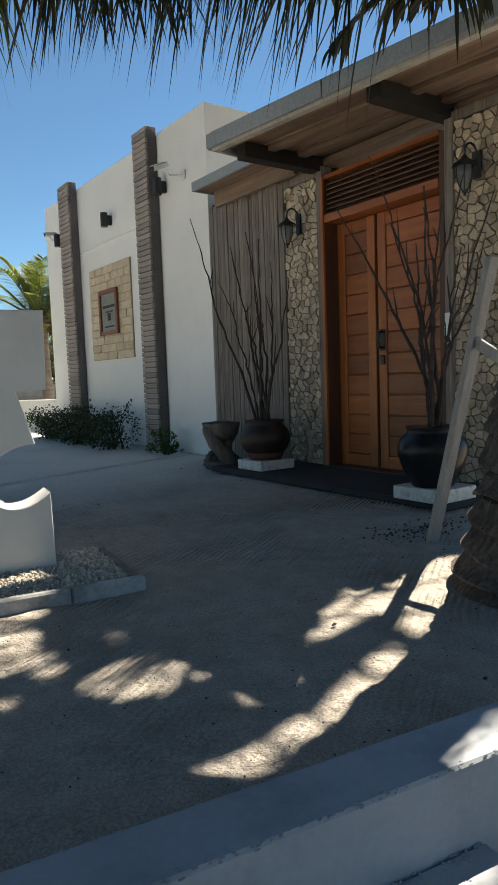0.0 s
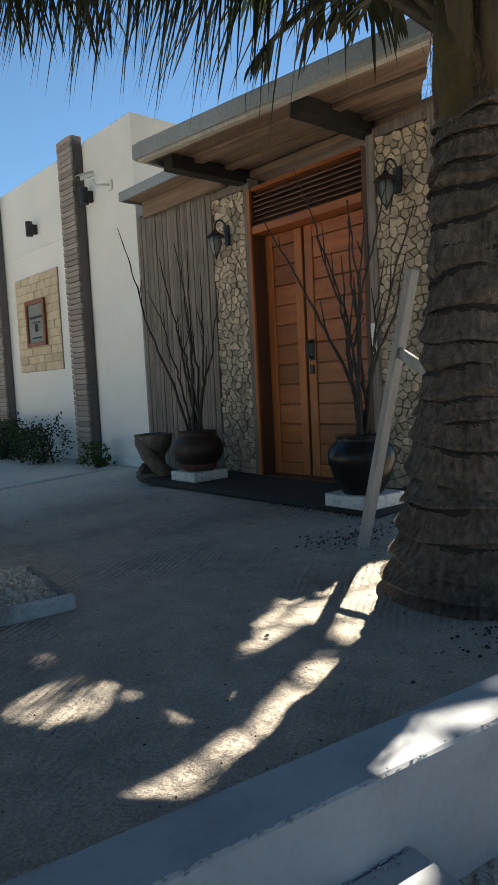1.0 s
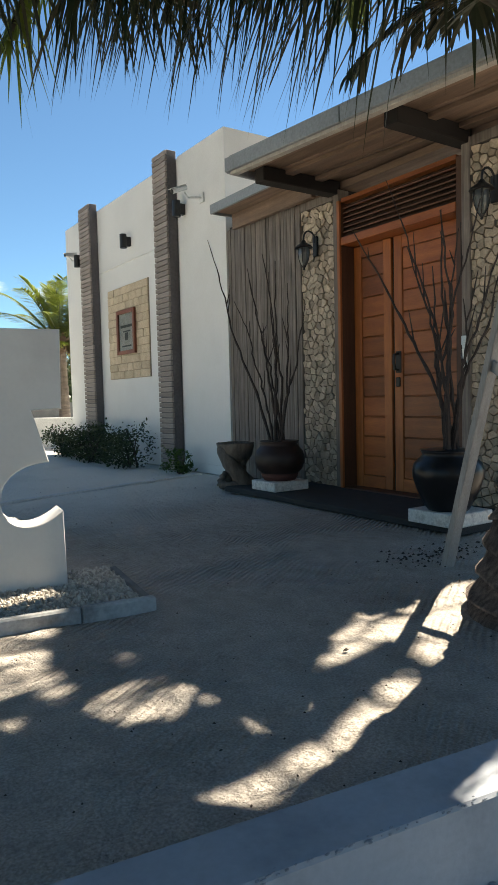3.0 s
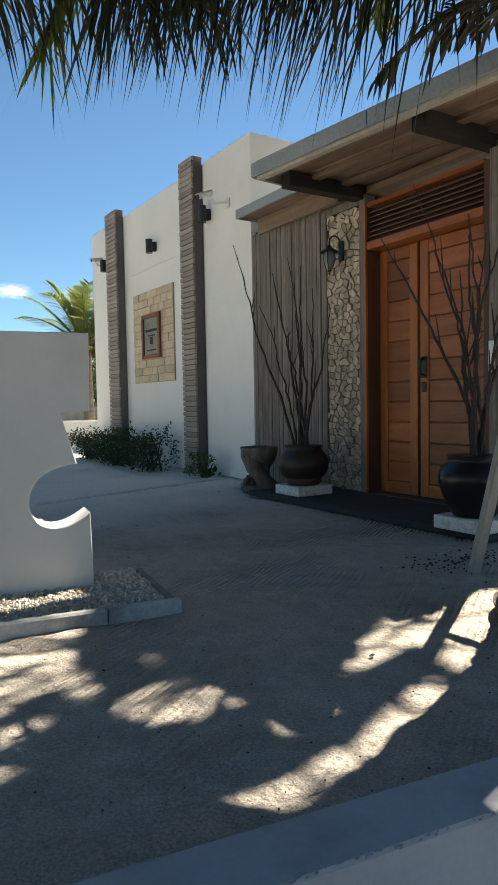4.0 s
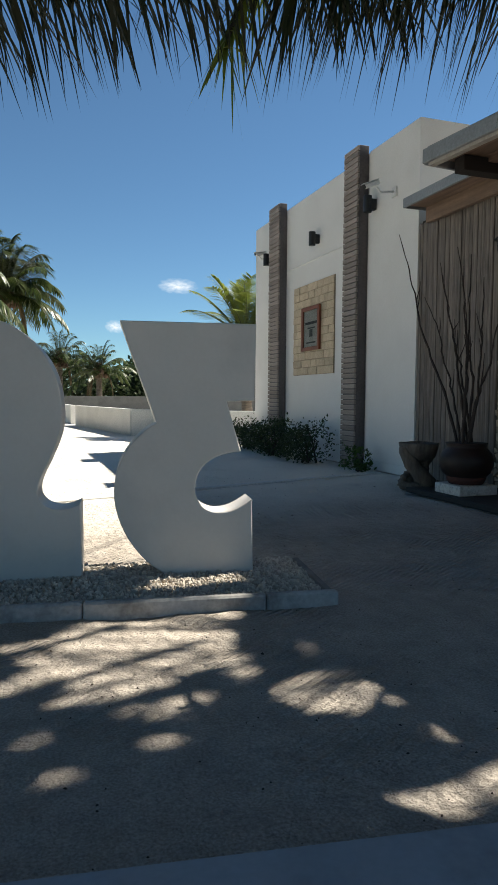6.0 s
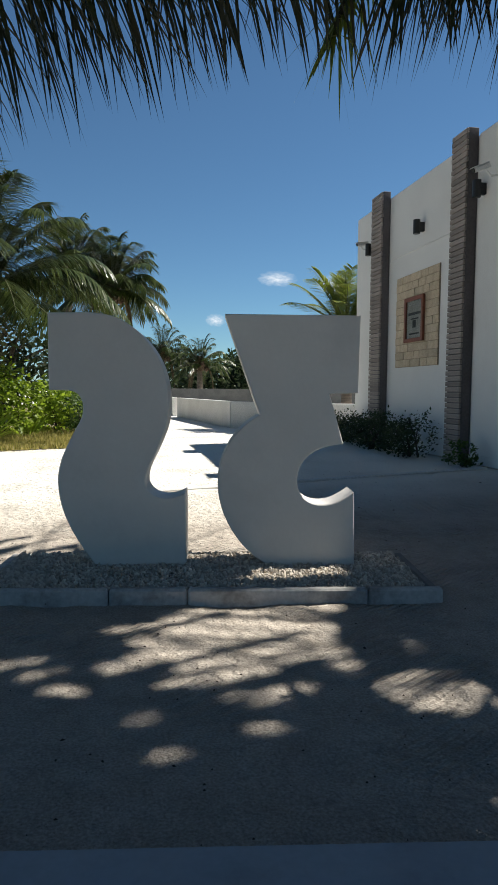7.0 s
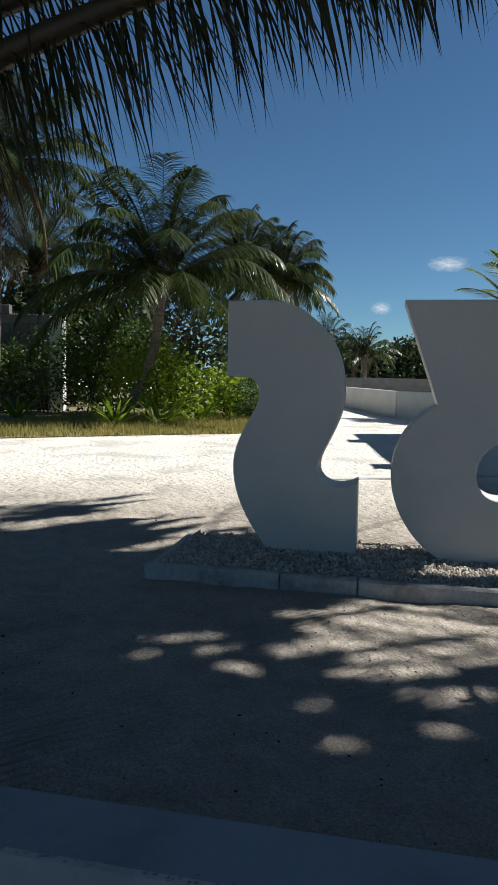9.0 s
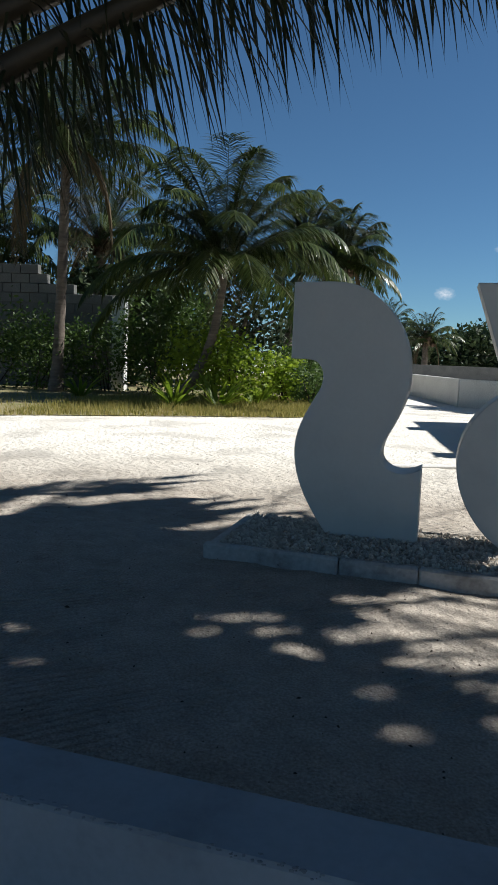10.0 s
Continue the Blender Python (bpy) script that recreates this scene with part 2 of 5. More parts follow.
PETIOLE = material("palm_petiole", (0.055, 0.04, 0.018), (0.026, 0.02, 0.011), 0.55, 6, 40, 0.2, stretch=(1, 1, 1), depth=0.004)
MOSSY = material("mossy_sheath", (0.085, 0.062, 0.012), (0.04, 0.03, 0.012), 0.8, 7, 50, 0.6, depth=0.01,
                 dirt=(0.04, 0.03, 0.02), dirt_scale=9, dirt_amount=0.8)
CLAY_FOOT = material("red_clay_foot", (0.11, 0.036, 0.024), (0.075, 0.026, 0.02), 0.8, 8, 50, 0.3, depth=0.004)
SHEATH = material("palm_sheath", (0.085, 0.06, 0.028), (0.045, 0.032, 0.018), 0.7, 5, 40, 0.5, stretch=(5, 5, 1), depth=0.008,
                  dirt=(0.07, 0.05, 0.03), dirt_scale=4, dirt_amount=0.6)
RIB = material("green_rib", (0.085, 0.095, 0.03), (0.06, 0.07, 0.025), 0.6, 6, 40, 0.1)
FROND_DARK = leaf_material("palm_leaf_near", (0.018, 0.028, 0.011), (0.048, 0.046, 0.024), 0.5, 0.12)
FROND_DRY = leaf_material("palm_leaf_dry", (0.16, 0.12, 0.065), (0.10, 0.075, 0.045), 0.7, 0.2)
FROND_FAR = leaf_material("palm_leaf_far", (0.018, 0.034, 0.009), (0.075, 0.095, 0.024), 0.3, 0.16)
FROND_YOUNG = leaf_material("palm_leaf_young", (0.12, 0.17, 0.03), (0.20, 0.22, 0.04), 0.45, 0.4)
SHRUB_LEAF = leaf_material("shrub_leaf", (0.034, 0.068, 0.015), (0.075, 0.12, 0.026), 0.5, 0.3)
BRIGHT_LEAF = leaf_material("bright_shrub_leaf", (0.12, 0.19, 0.015), (0.24, 0.31, 0.03), 0.5, 0.45)
DEEP_LEAF = leaf_material("deep_tree_leaf", (0.022, 0.04, 0.015), (0.05, 0.07, 0.028), 0.5, 0.2)
GRASS_BLADE = leaf_material("grass_blade", (0.18, 0.185, 0.04), (0.36, 0.30, 0.11), 0.6, 0.4)
TURF = material("turf_soil", (0.17, 0.165, 0.06), (0.27, 0.22, 0.12), 0.95, 3, 50, 0.7, depth=0.02)
BLOCKWORK = material("bare_blockwork", (0.15, 0.15, 0.14), (0.105, 0.105, 0.10), 0.92, 3, 40, 0.4, per_piece=0.12)
FENCE_WHITE = material("white_boundary_render", (0.70, 0.695, 0.67), (0.62, 0.615, 0.59), 0.85, 1.5, 50, 0.15,
                       dirt=(0.45, 0.43, 0.40), dirt_scale=1.4, dirt_amount=0.4)
PEBBLE = material("white_coral_pebble", (0.60, 0.54, 0.46), (0.44, 0.395, 0.335), 0.9, 15, 60, 0.3, per_piece=0.3, island=True)

GLASS = bpy.data.materials.new("frosted_glass")
GLASS.use_nodes = True
gb = GLASS.node_tree.nodes["Principled BSDF"]
gb.inputs["Base Color"].default_value = (0.25, 0.265, 0.26, 1)
gb.inputs["Roughness"].default_value = 0.3
gb.inputs["Transmission Weight"].default_value = 0.75

CLEAR = bpy.data.materials.new("clear_glass")
CLEAR.use_nodes = True
kb = CLEAR.node_tree.nodes["Principled BSDF"]
kb.inputs["Roughness"].default_value = 0.03
kb.inputs["Transmission Weight"].default_value = 1.0
kb.inputs["IOR"].default_value = 1.1

CLOUD = bpy.data.materials.new("cloud")
CLOUD.use_nodes = True
ct = CLOUD.node_tree
ct.nodes.clear()
c_out = ct.nodes.new("ShaderNodeOutputMaterial")
c_mix = ct.nodes.new("ShaderNodeMixShader")
c_tr = ct.nodes.new("ShaderNodeBsdfTransparent")
c_em = ct.nodes.new("ShaderNodeEmission")
c_em.inputs[0].default_value = (0.85, 0.90, 0.97, 1)
c_em.inputs[1].default_value = 0.62
c_co = ct.nodes.new("ShaderNodeTexCoord")
c_grad = ct.nodes.new("ShaderNodeTexGradient")
c_grad.gradient_type = "SPHERICAL"
c_noise = ct.nodes.new("ShaderNodeTexNoise")
c_noise.inputs["Scale"].default_value = 3.5
c_noise.inputs["Detail"].default_value = 8
c_mul = ct.nodes.new("ShaderNodeMath")
c_mul.operation = "MULTIPLY"
c_rng = ct.nodes.new("ShaderNodeMapRange")
c_rng.inputs[1].default_value, c_rng.inputs[2].default_value = 0.10, 0.55
c_rng.inputs[4].default_value = 0.85
ct.links.new(c_co.outputs["Object"], c_grad.inputs[0])
ct.links.new(c_co.outputs["Object"], c_noise.inputs[0])
ct.links.new(c_grad.outputs["Fac"], c_mul.inputs[0])
ct.links.new(c_noise.outputs["Fac"], c_mul.inputs[1])
ct.links.new(c_mul.outputs[0], c_rng.inputs[0])
ct.links.new(c_rng.outputs[0], c_mix.inputs[0])
ct.links.new(c_tr.outputs[0], c_mix.inputs[1])
ct.links.new(c_em.outputs[0], c_mix.inputs[2])
ct.links.new(c_mix.outputs[0], c_out.inputs[0])


# ---- building blocks ----
def part(name, bm, mat, parent=None, label="", smooth=False):
    """Links a bmesh as one mesh object, under a thing or a part where one is given."""
    me = bpy.data.meshes.new(name)
    bm.normal_update()
    bm.to_mesh(me)
    bm.free()
    me.materials.append(mat)
    if smooth:
        me.polygons.foreach_set("use_smooth", [True] * len(me.polygons))
    ob = new(name, me)
    if parent:
        ob.parent = parent
        ob.matrix_parent_inverse = parent.matrix_basis.inverted()
    if label:
        tagged(ob, label)
    return ob


def thing(name, label, category, place=(0, 0, 0), group="", kind=""):
    ob = new(name)
    ob.matrix_basis = Matrix.Translation(place)
    return tagged(ob, label, category, group, kind)


def add_box(bm, lo, hi, bevel=0.0, m=None):
    lo, hi = Vector(lo), Vector(hi)
    mid, size = (lo + hi) / 2, hi - lo
    mat = Matrix.Translation(mid) @ Matrix.Diagonal((*size, 1))
    if m is not None:
        mat = m @ mat
    made = bmesh.ops.create_cube(bm, size=1.0, matrix=mat)
    if bevel:
        edges = {e for v in made["verts"] for e in v.link_edges}
        bmesh.ops.bevel(bm, geom=list(edges), offset=bevel, segments=1, affect="EDGES")


def box(lo, hi, bevel=0.0, m=None):
    bm = bmesh.new()
    add_box(bm, lo, hi, bevel, m)
    return bm


def add_tube(bm, pts, radii, sides=8, cap=True):
    """A tapered tube along points."""
    rings = []
    pts = [Vector(p) for p in pts]
    if not hasattr(radii, "__len__"):
        radii = [radii] * len(pts)
    side = None
    for i, p in enumerate(pts):
        a = pts[min(i + 1, len(pts) - 1)] - pts[max(i - 1, 0)]
        a.normalize()
        if side is None:
            side = a.orthogonal().normalized()
        side = (side - a * side.dot(a)).normalized()
        up = a.cross(side)
        rings.append([bm.verts.new(p + (side * math.cos(k * math.tau / sides) + up * math.sin(k * math.tau / sides)) * radii[i])
                      for k in range(sides)])
    for r, s in zip(rings, rings[1:]):
        for k in range(sides):
            bm.faces.new((r[k], r[(k + 1) % sides], s[(k + 1) % sides], s[k]))
    if cap:
        bm.faces.new(rings[0][::-1])
        bm.faces.new(rings[-1])


def lathe(profile, sides=28, centre=(0, 0, 0)):
    """A turned form from (radius, height) pairs."""
    bm = bmesh.new()
    rings = []
    for r, z in profile:
        rings.append([bm.verts.new((centre[0] + r * math.cos(k * math.tau / sides), centre[1] + r * math.sin(k * math.tau / sides),
                                    centre[2] + z)) for k in range(sides)])
    for r, s in zip(rings, rings[1:]):
        for k in range(sides):
            bm.faces.new((r[k], r[(k + 1) % sides], s[(k + 1) % sides], s[k]))
    bm.faces.new(rings[0][::-1])
    bm.faces.new(rings[-1])
    return bm


def bezier(p, n):
    p = [Vector(q) for q in p]
    out = []
    for i in range(n):
        t = i / (n - 1)
        out.append(p[0] * (1 - t) ** 3 + p[1] * 3 * t * (1 - t) ** 2 + p[2] * 3 * t * t * (1 - t) + p[3] * t ** 3)
    return out


# Drawn sun patches on the sand: strokes (from x, y to x, y, half width) cut out of the crowns.
GAPS_TRUNK = ((0.72, 1.12, 1.13, 1.18, 0.035), (1.13, 1.18, 1.47, 1.32, 0.045), (1.36, 1.57, 1.73, 1.65, 0.022), (1.74, 1.63, 2.06, 1.67, 0.055),
              (1.52, 1.69, 1.90, 1.86, 0.022), (1.98, 1.76, 2.40, 1.89, 0.03), (1.70, 1.42, 2.20, 1.72, 0.045))
GAPS_YARD = ((0.78, 1.68, 1.00, 1.67, 0.115), (0.97, 1.38, 1.14, 1.41, 0.028), (1.05, 2.23, 0.87, 1.91, 0.022), (0.66, 1.13, 0.78, 1.15, 0.025),
             (0.66, 2.21, 0.63, 1.84, 0.033), (0.76, 2.47, 0.75, 2.37, 0.035), (0.30, 1.53, 0.33, 1.52, 0.03),
             (0.20, 1.19, 0.28, 1.17, 0.015), (0.03, 1.45, 0.09, 1.47, 0.02), (0.20, 1.24, 0.22, 1.24, 0.015))
GAPS_FAN = ((-0.07, 2.27, 0.38, 2.51, 0.033), (0.02, 2.17, 0.72, 2.49, 0.034), (0.02, 2.07, 0.72, 2.38, 0.028), (-0.07, 1.96, 0.70, 2.29, 0.034),
            (0.13, 1.90, 0.64, 2.12, 0.028), (0.20, 1.82, 0.57, 1.97, 0.026), (0.25, 1.73, 0.49, 1.75, 0.018), (0.33, 1.67, 0.47, 1.67, 0.018), (0.06, 1.81, 0.17, 1.83, 0.02))
GAPS_BED = ((0.38, 2.62, 0.90, 2.50, 0.035), (0.30, 2.46, 0.72, 2.42, 0.03), (0.27, 2.95, 0.62, 2.95, 0.06), (0.40, 2.76, 0.82, 2.70, 0.07),
            (0.58, 2.83, 0.74, 2.83, 0.09), (0.0, 2.75, 0.25, 2.72, 0.02))
GAPS_WEST = ((-0.47, 2.02, -0.30, 2.07, 0.03), (-0.52, 1.88, -0.46, 1.91, 0.022), (-0.30, 1.95, -0.22, 1.96, 0.02), (-0.23, 1.84, -0.15, 1.84, 0.025),
             (-1.45, 3.45, -0.75, 4.12, 0.08), (-1.03, 2.87, -0.79, 3.05, 0.05), (-0.93, 2.78, -0.77, 2.82, 0.04), (-0.76, 3.11, -0.43, 3.40, 0.04),
             (-1.75, 3.10, -1.74, 3.46, 0.06), (-1.05, 1.82, -0.97, 1.81, 0.02), (-0.91, 1.60, -0.86, 1.63, 0.02), (0.01, 1.64, 0.02, 1.64, 0.025))
GAPS_KERB = ((0.87, 0.68, 0.97, 0.71, 0.022), (0.96, 0.68, 1.07, 0.74, 0.024), (1.15, 0.66, 1.21, 0.76, 0.012), (1.60, 1.06, 1.95, 1.02, 0.025))
ROAD_EDGE = ((-3.2, 3.9), (-2.3, 4.12), (-1.4, 4.72), (-0.67, 3.86), (-0.35, 3.72), (0.0, 3.3), (0.1, 3.0), (0.9, 2.9))


def sun_map(gaps, step=0.015):
    """Grid over the yard that is True where a drawn sun patch lies."""
    x, y = np.meshgrid(np.arange(-3.2, 2.5, step), np.arange(0.5, 7.0, step))
    lit = (x < 0.9) & (y > np.interp(x, [p[0] for p in ROAD_EDGE], [p[1] for p in ROAD_EDGE]))
    # a sine comb feathers the drawn edge of the shade towards the road
    edge = np.interp(x, [p[0] for p in ROAD_EDGE], [p[1] for p in ROAD_EDGE])
    comb = np.sin((0.72 * y - 0.69 * x) * 34 + 1.5 * np.sin(x * 4.0) + 1.2 * np.sin(y * 5.0 + x))
    west = x < -0.3
    lit = np.where(west, comb > (edge - y) / 0.55, lit)
    for xa, ya, xb, yb, w in gaps:
        dx, dy = xb - xa, yb - ya
        t = np.clip(((x - xa) * dx + (y - ya) * dy) / (dx * dx + dy * dy), 0, 1)
        lit |= (x - xa - t * dx) ** 2 + (y - ya - t * dy) ** 2 < w * w
    return lit


SUN_MAP = sun_map((*GAPS_TRUNK, *GAPS_YARD, *GAPS_FAN, *GAPS_BED, *GAPS_WEST, *GAPS_KERB))


def in_sun(p):
    """Whether the sun's ray through p reaches the sand in one of the drawn sun patches."""
    i = int((p.y - SUN_FROM.y / SUN_FROM.z * p.z - 0.5) / 0.015)
    k = int((p.x - SUN_FROM.x / SUN_FROM.z * p.z + 3.2) / 0.015)
    return 0 <= i < SUN_MAP.shape[0] and 0 <= k < SUN_MAP.shape[1] and bool(SUN_MAP[i, k])


def add_leaflet(bm, root, way, droop, length, width, bends=3):
    """A narrow pointed leaflet that bends down along its length."""
    way = way.normalized()
    side = way.cross(Vector((0, 0, 1)))
    if side.length < 0.05:
        side = Vector((1, 0, 0))
    side.normalize()
    p, last = root.copy(), None
    high = root.z > 1.7
    for i in range(bends + 1):
        t = i / bends
        w = width * (0.55 + 0.9 * t * (1 - t) * 2) * (1 - t ** 3)
        step = way * (length / bends)
        # a leaflet is cut off where it would shade a drawn sun patch
        if high and i < bends:
            stop = next((u for u in (0.0, 0.2, 0.4, 0.6, 0.8, 1.0) for v in (-0.3, 0.3) if in_sun(p + step * u + side * v * width)), None)
            if stop is not None:
                if stop > 0.1:
                    pair = last or (bm.verts.new(p - side * w / 2), bm.verts.new(p + side * w / 2))
                    if last:
                        mid = (bm.verts.new(p - side * w / 2), bm.verts.new(p + side * w / 2))
                        bm.faces.new((*last, *mid[::-1]))
                        pair = mid
                    bm.faces.new((*pair, bm.verts.new(p + step * stop)))
                elif last:
                    bm.faces.new((*last, bm.verts.new(p)))
                return
        if i == bends:
            pair = (bm.verts.new(p),)
        else:
            pair = (bm.verts.new(p - side * w / 2), bm.verts.new(p + side * w / 2))
        if last:
            bm.faces.new((*last, *pair[::-1]))
        last = pair
        p = p + step
        way = (way + Vector((0, 0, -droop / bends))).normalized()


def add_frond(bm, ctrl, rng, leaflets=60, length=0.6, width=0.03, hang=0.9, droop=0.7, bare=0.18, bends=3, flat=1.0, chaos=1.0):
    """Leaflets on both sides of a curved rib; returns the points of the rib."""
    pts = bezier(ctrl, leaflets)
    for i in range(int(leaflets * bare), leaflets):
        t = i / (leaflets - 1)
        a = (pts[min(i + 1, leaflets - 1)] - pts[max(i - 1, 0)]).normalized()
        side = a.cross(Vector((0, 0, 1)))
        side = side.normalized() if side.length > 0.05 else Vector((1, 0, 0))
        size = length * (0.45 + 0.55 * math.sin(math.pi * min(1, 0.18 + t * 0.80)))
        for s in (-1, 1):
            if rng.random() < 0.06:
                continue
            way = (a * (0.45 + 0.5 * t) * rng.uniform(1 - 0.7 * chaos, 1 + 0.4 * chaos) + side * s * flat * rng.uniform(1 - 0.9 * chaos, 1 + 0.3 * chaos)
                   + Vector((0, 0, -hang * rng.uniform(1 - 0.65 * chaos, 1 + 0.25 * chaos))))
            add_leaflet(bm, pts[i] + a * rng.uniform(-0.01, 0.01), way, droop * rng.uniform(0.6, 1.3),
                        size * rng.uniform(0.75, 1.1), width * rng.uniform(0.7, 1.1), bends)
    return pts


def palm(name, label, base, top, radius, fronds, reach, seed, leaf=None, leaflets=34, leaf_len=0.55, leaf_w=0.05, bark=None, lean=0.3, dry=3, group="", ctrl=None, arch=1.0):
    """A coconut palm seen from some way off: ringed trunk, fibre heart and a crown of drooping fronds."""
    rng = random.Random(seed)
    base, top = Vector(base), Vector(top)
    tree = thing(name, label, "palm tree", base, group)
    bm = bmesh.new()
    ctrl = ctrl or (base, base + Vector(((top - base).x * (0.5 + lean), (top - base).y * 0.5, (top - base).z * 0.25)), base.lerp(top, 0.75), top)
    pts = bezier(ctrl, 26)
    radii = [radius * (1.55 - 1.0 * min(1, i / 4) * 0.45 - 0.35 * i / 25) * (1 + 0.05 * (i % 2)) for i in range(26)]
    add_tube(bm, pts, radii, 10)
    part("trunk", bm, bark or FAR_BARK, tree, smooth=True)
    bm = bmesh.new()
    add_tube(bm, [top - Vector((0, 0, radius * 2)), top, top + Vector((0, 0, radius * 2.5))], [radius * 1.1, radius * 1.9, radius * 0.7], 9)
    for k in range(6):
        a = k * 1.05 + rng.random()
        q = top + Vector((math.cos(a) * radius * 2, math.sin(a) * radius * 2, -radius * rng.uniform(0.5, 2)))
        bmesh.ops.create_icosphere(bm, subdivisions=1, radius=radius * 0.85, matrix=Matrix.Translation(q))
    part("heart", bm, FIBRE, tree, smooth=True)
    bm, ribs, old = bmesh.new(), bmesh.new(), bmesh.new()
    for k in range(fronds + dry):
        a = k * 2.399 + rng.uniform(-0.2, 0.2)
        d = Vector((math.cos(a), math.sin(a), 0))
        u = min(1, k / max(1, fronds - 1))
        th = radians(86 - 92 * u + rng.uniform(-9, 9))
        r = reach * rng.uniform(0.85, 1.1) * (1.02 - 0.06 * u)
        e = d * math.cos(th) + Vector((0, 0, math.sin(th)))
        c = (top + d * radius, top + e * r * 0.4, top + e * r * 0.78 + d * r * 0.05,
             top + e * r * 0.96 + d * r * 0.14 - Vector((0, 0, r * arch * (0.10 + 0.42 * u))))
        if k >= fronds:
            c = (top + d * radius, top + d * r * 0.3 + Vector((0, 0, 0.05)), top + d * r * 0.42 + Vector((0, 0, -0.4 * reach)),
                 top + d * r * 0.4 + Vector((0, 0, -0.85 * reach)))
        line = add_frond(old if k >= fronds else bm, c, rng, leaflets, leaf_len, leaf_w, 0.40 * arch, 0.95 * arch, 0.12, 3, 1.0, 0.42)
        add_tube(ribs, line[::3], [radius * 0.14 * (1 - 0.8 * j / len(line[::3])) for j in range(len(line[::3]))], 4)
    part("crown", bm, leaf or FROND_FAR, tree)
    part("ribs", ribs, RIB, tree)
    if dry:
        part("dead_fronds", old, FROND_DRY, tree, "dry brown hanging fronds")
    else:
        old.free()
    return tree


def add_leaves(bm, centre, size, count, leaf, rng, lump=0.35):
    """Small folded leaves gathered in uneven clumps inside an ellipsoid."""
    centre, size = Vector(centre), Vector(size)
    clumps = []
    for _ in range(max(6, count // 45)):
        while True:
            q = Vector((rng.uniform(-1, 1), rng.uniform(-1, 1), rng.uniform(-1, 1)))
            if 0.25 < q.length < 1:
                break
        clumps.append(q)
    for _ in range(count):
        q = rng.choice(clumps) + Vector((rng.gauss(0, 1), rng.gauss(0, 1), rng.gauss(0, 1))) * lump * 0.5
        p = centre + Vector((q.x * size.x, q.y * size.y, q.z * size.z))
        if p.z < 0.01:
            p.z = rng.uniform(0.01, 0.1)
        a = Vector((rng.uniform(-1, 1), rng.uniform(-1, 1), rng.uniform(-0.5, 0.9))).normalized()
        b = a.orthogonal().normalized()
        b.rotate(Matrix.Rotation(rng.uniform(0, math.tau), 3, a))
        s = leaf * rng.uniform(0.6, 1.3)
        v = [bm.verts.new(p), bm.verts.new(p + a * s * 0.5 + b * s * 0.24), bm.verts.new(p + a * s), bm.verts.new(p + a * s * 0.5 - b * s * 0.24)]
        bm.faces.new(v)


def shrub(name, label, spots, count, leaf, mat, seed, group="", stems=True, category="shrub"):
    """A shrub of several uneven masses of small leaves on thin stems."""
    rng = random.Random(seed)
    base = Vector((spots[0][0][0], spots[0][0][1], 0))
    bush = thing(name, label, category, base, group)
    bm = bmesh.new()
    total = sum(s[0] * s[1] * s[2] for _, s in spots)
    for c, s in spots:
        add_leaves(bm, c, s, int(count * s[0] * s[1] * s[2] / total) + 30, leaf, rng)
    part("foliage", bm, mat, bush)
    if stems:
        bm = bmesh.new()
        for c, s in spots:
            for _ in range(5):
                q = Vector(c) + Vector((rng.uniform(-0.6, 0.6) * s[0], rng.uniform(-0.6, 0.6) * s[1], rng.uniform(0, 0.7) * s[2]))
                foot = Vector((c[0] + rng.uniform(-0.3, 0.3) * s[0], c[1] + rng.uniform(-0.3, 0.3) * s[1], 0))
                add_tube(bm, [foot, foot.lerp(q, 0.5) + Vector((0.03, 0.02, 0)), q], [0.016, 0.011, 0.005], 5)
        tagged(part("stems", bm, TWIG, bush), kind="stuff")
    return bush


def broad_tree(label, place, size, count, leaf, mat, seed):
    """A broad tree: forked trunk and limbs under an uneven crown of leaf clumps."""
    rng = random.Random(seed)
    x, y, z = place
    ob = thing("tree", label, "tree", (x, y, 0))
    bm = bmesh.new()
    fork = Vector((x + 0.1 * size[0], y, z * 0.55))
    r = 0.05 * z + 0.05
    add_tube(bm, [(x, y, -0.05), (x + 0.04 * size[0], y, z * 0.3), fork], [r * 1.4, r, r * 0.85], 9)
    for k in range(6):
        a = k * 1.05
        q = Vector((x + math.cos(a) * size[0] * 0.6, y + math.sin(a) * size[1] * 0.6, z + size[2] * rng.uniform(-0.1, 0.5)))
        add_tube(bm, [fork, fork.lerp(q, 0.5) + Vector((0, 0, 0.1 * size[2])), q], [r * 0.6, r * 0.4, r * 0.15], 6)
    part("trunk", bm, FAR_BARK, ob)
    bm = bmesh.new()
    add_leaves(bm, place, size, count, leaf, rng)
    part("crown", bm, mat, ob)
    return ob


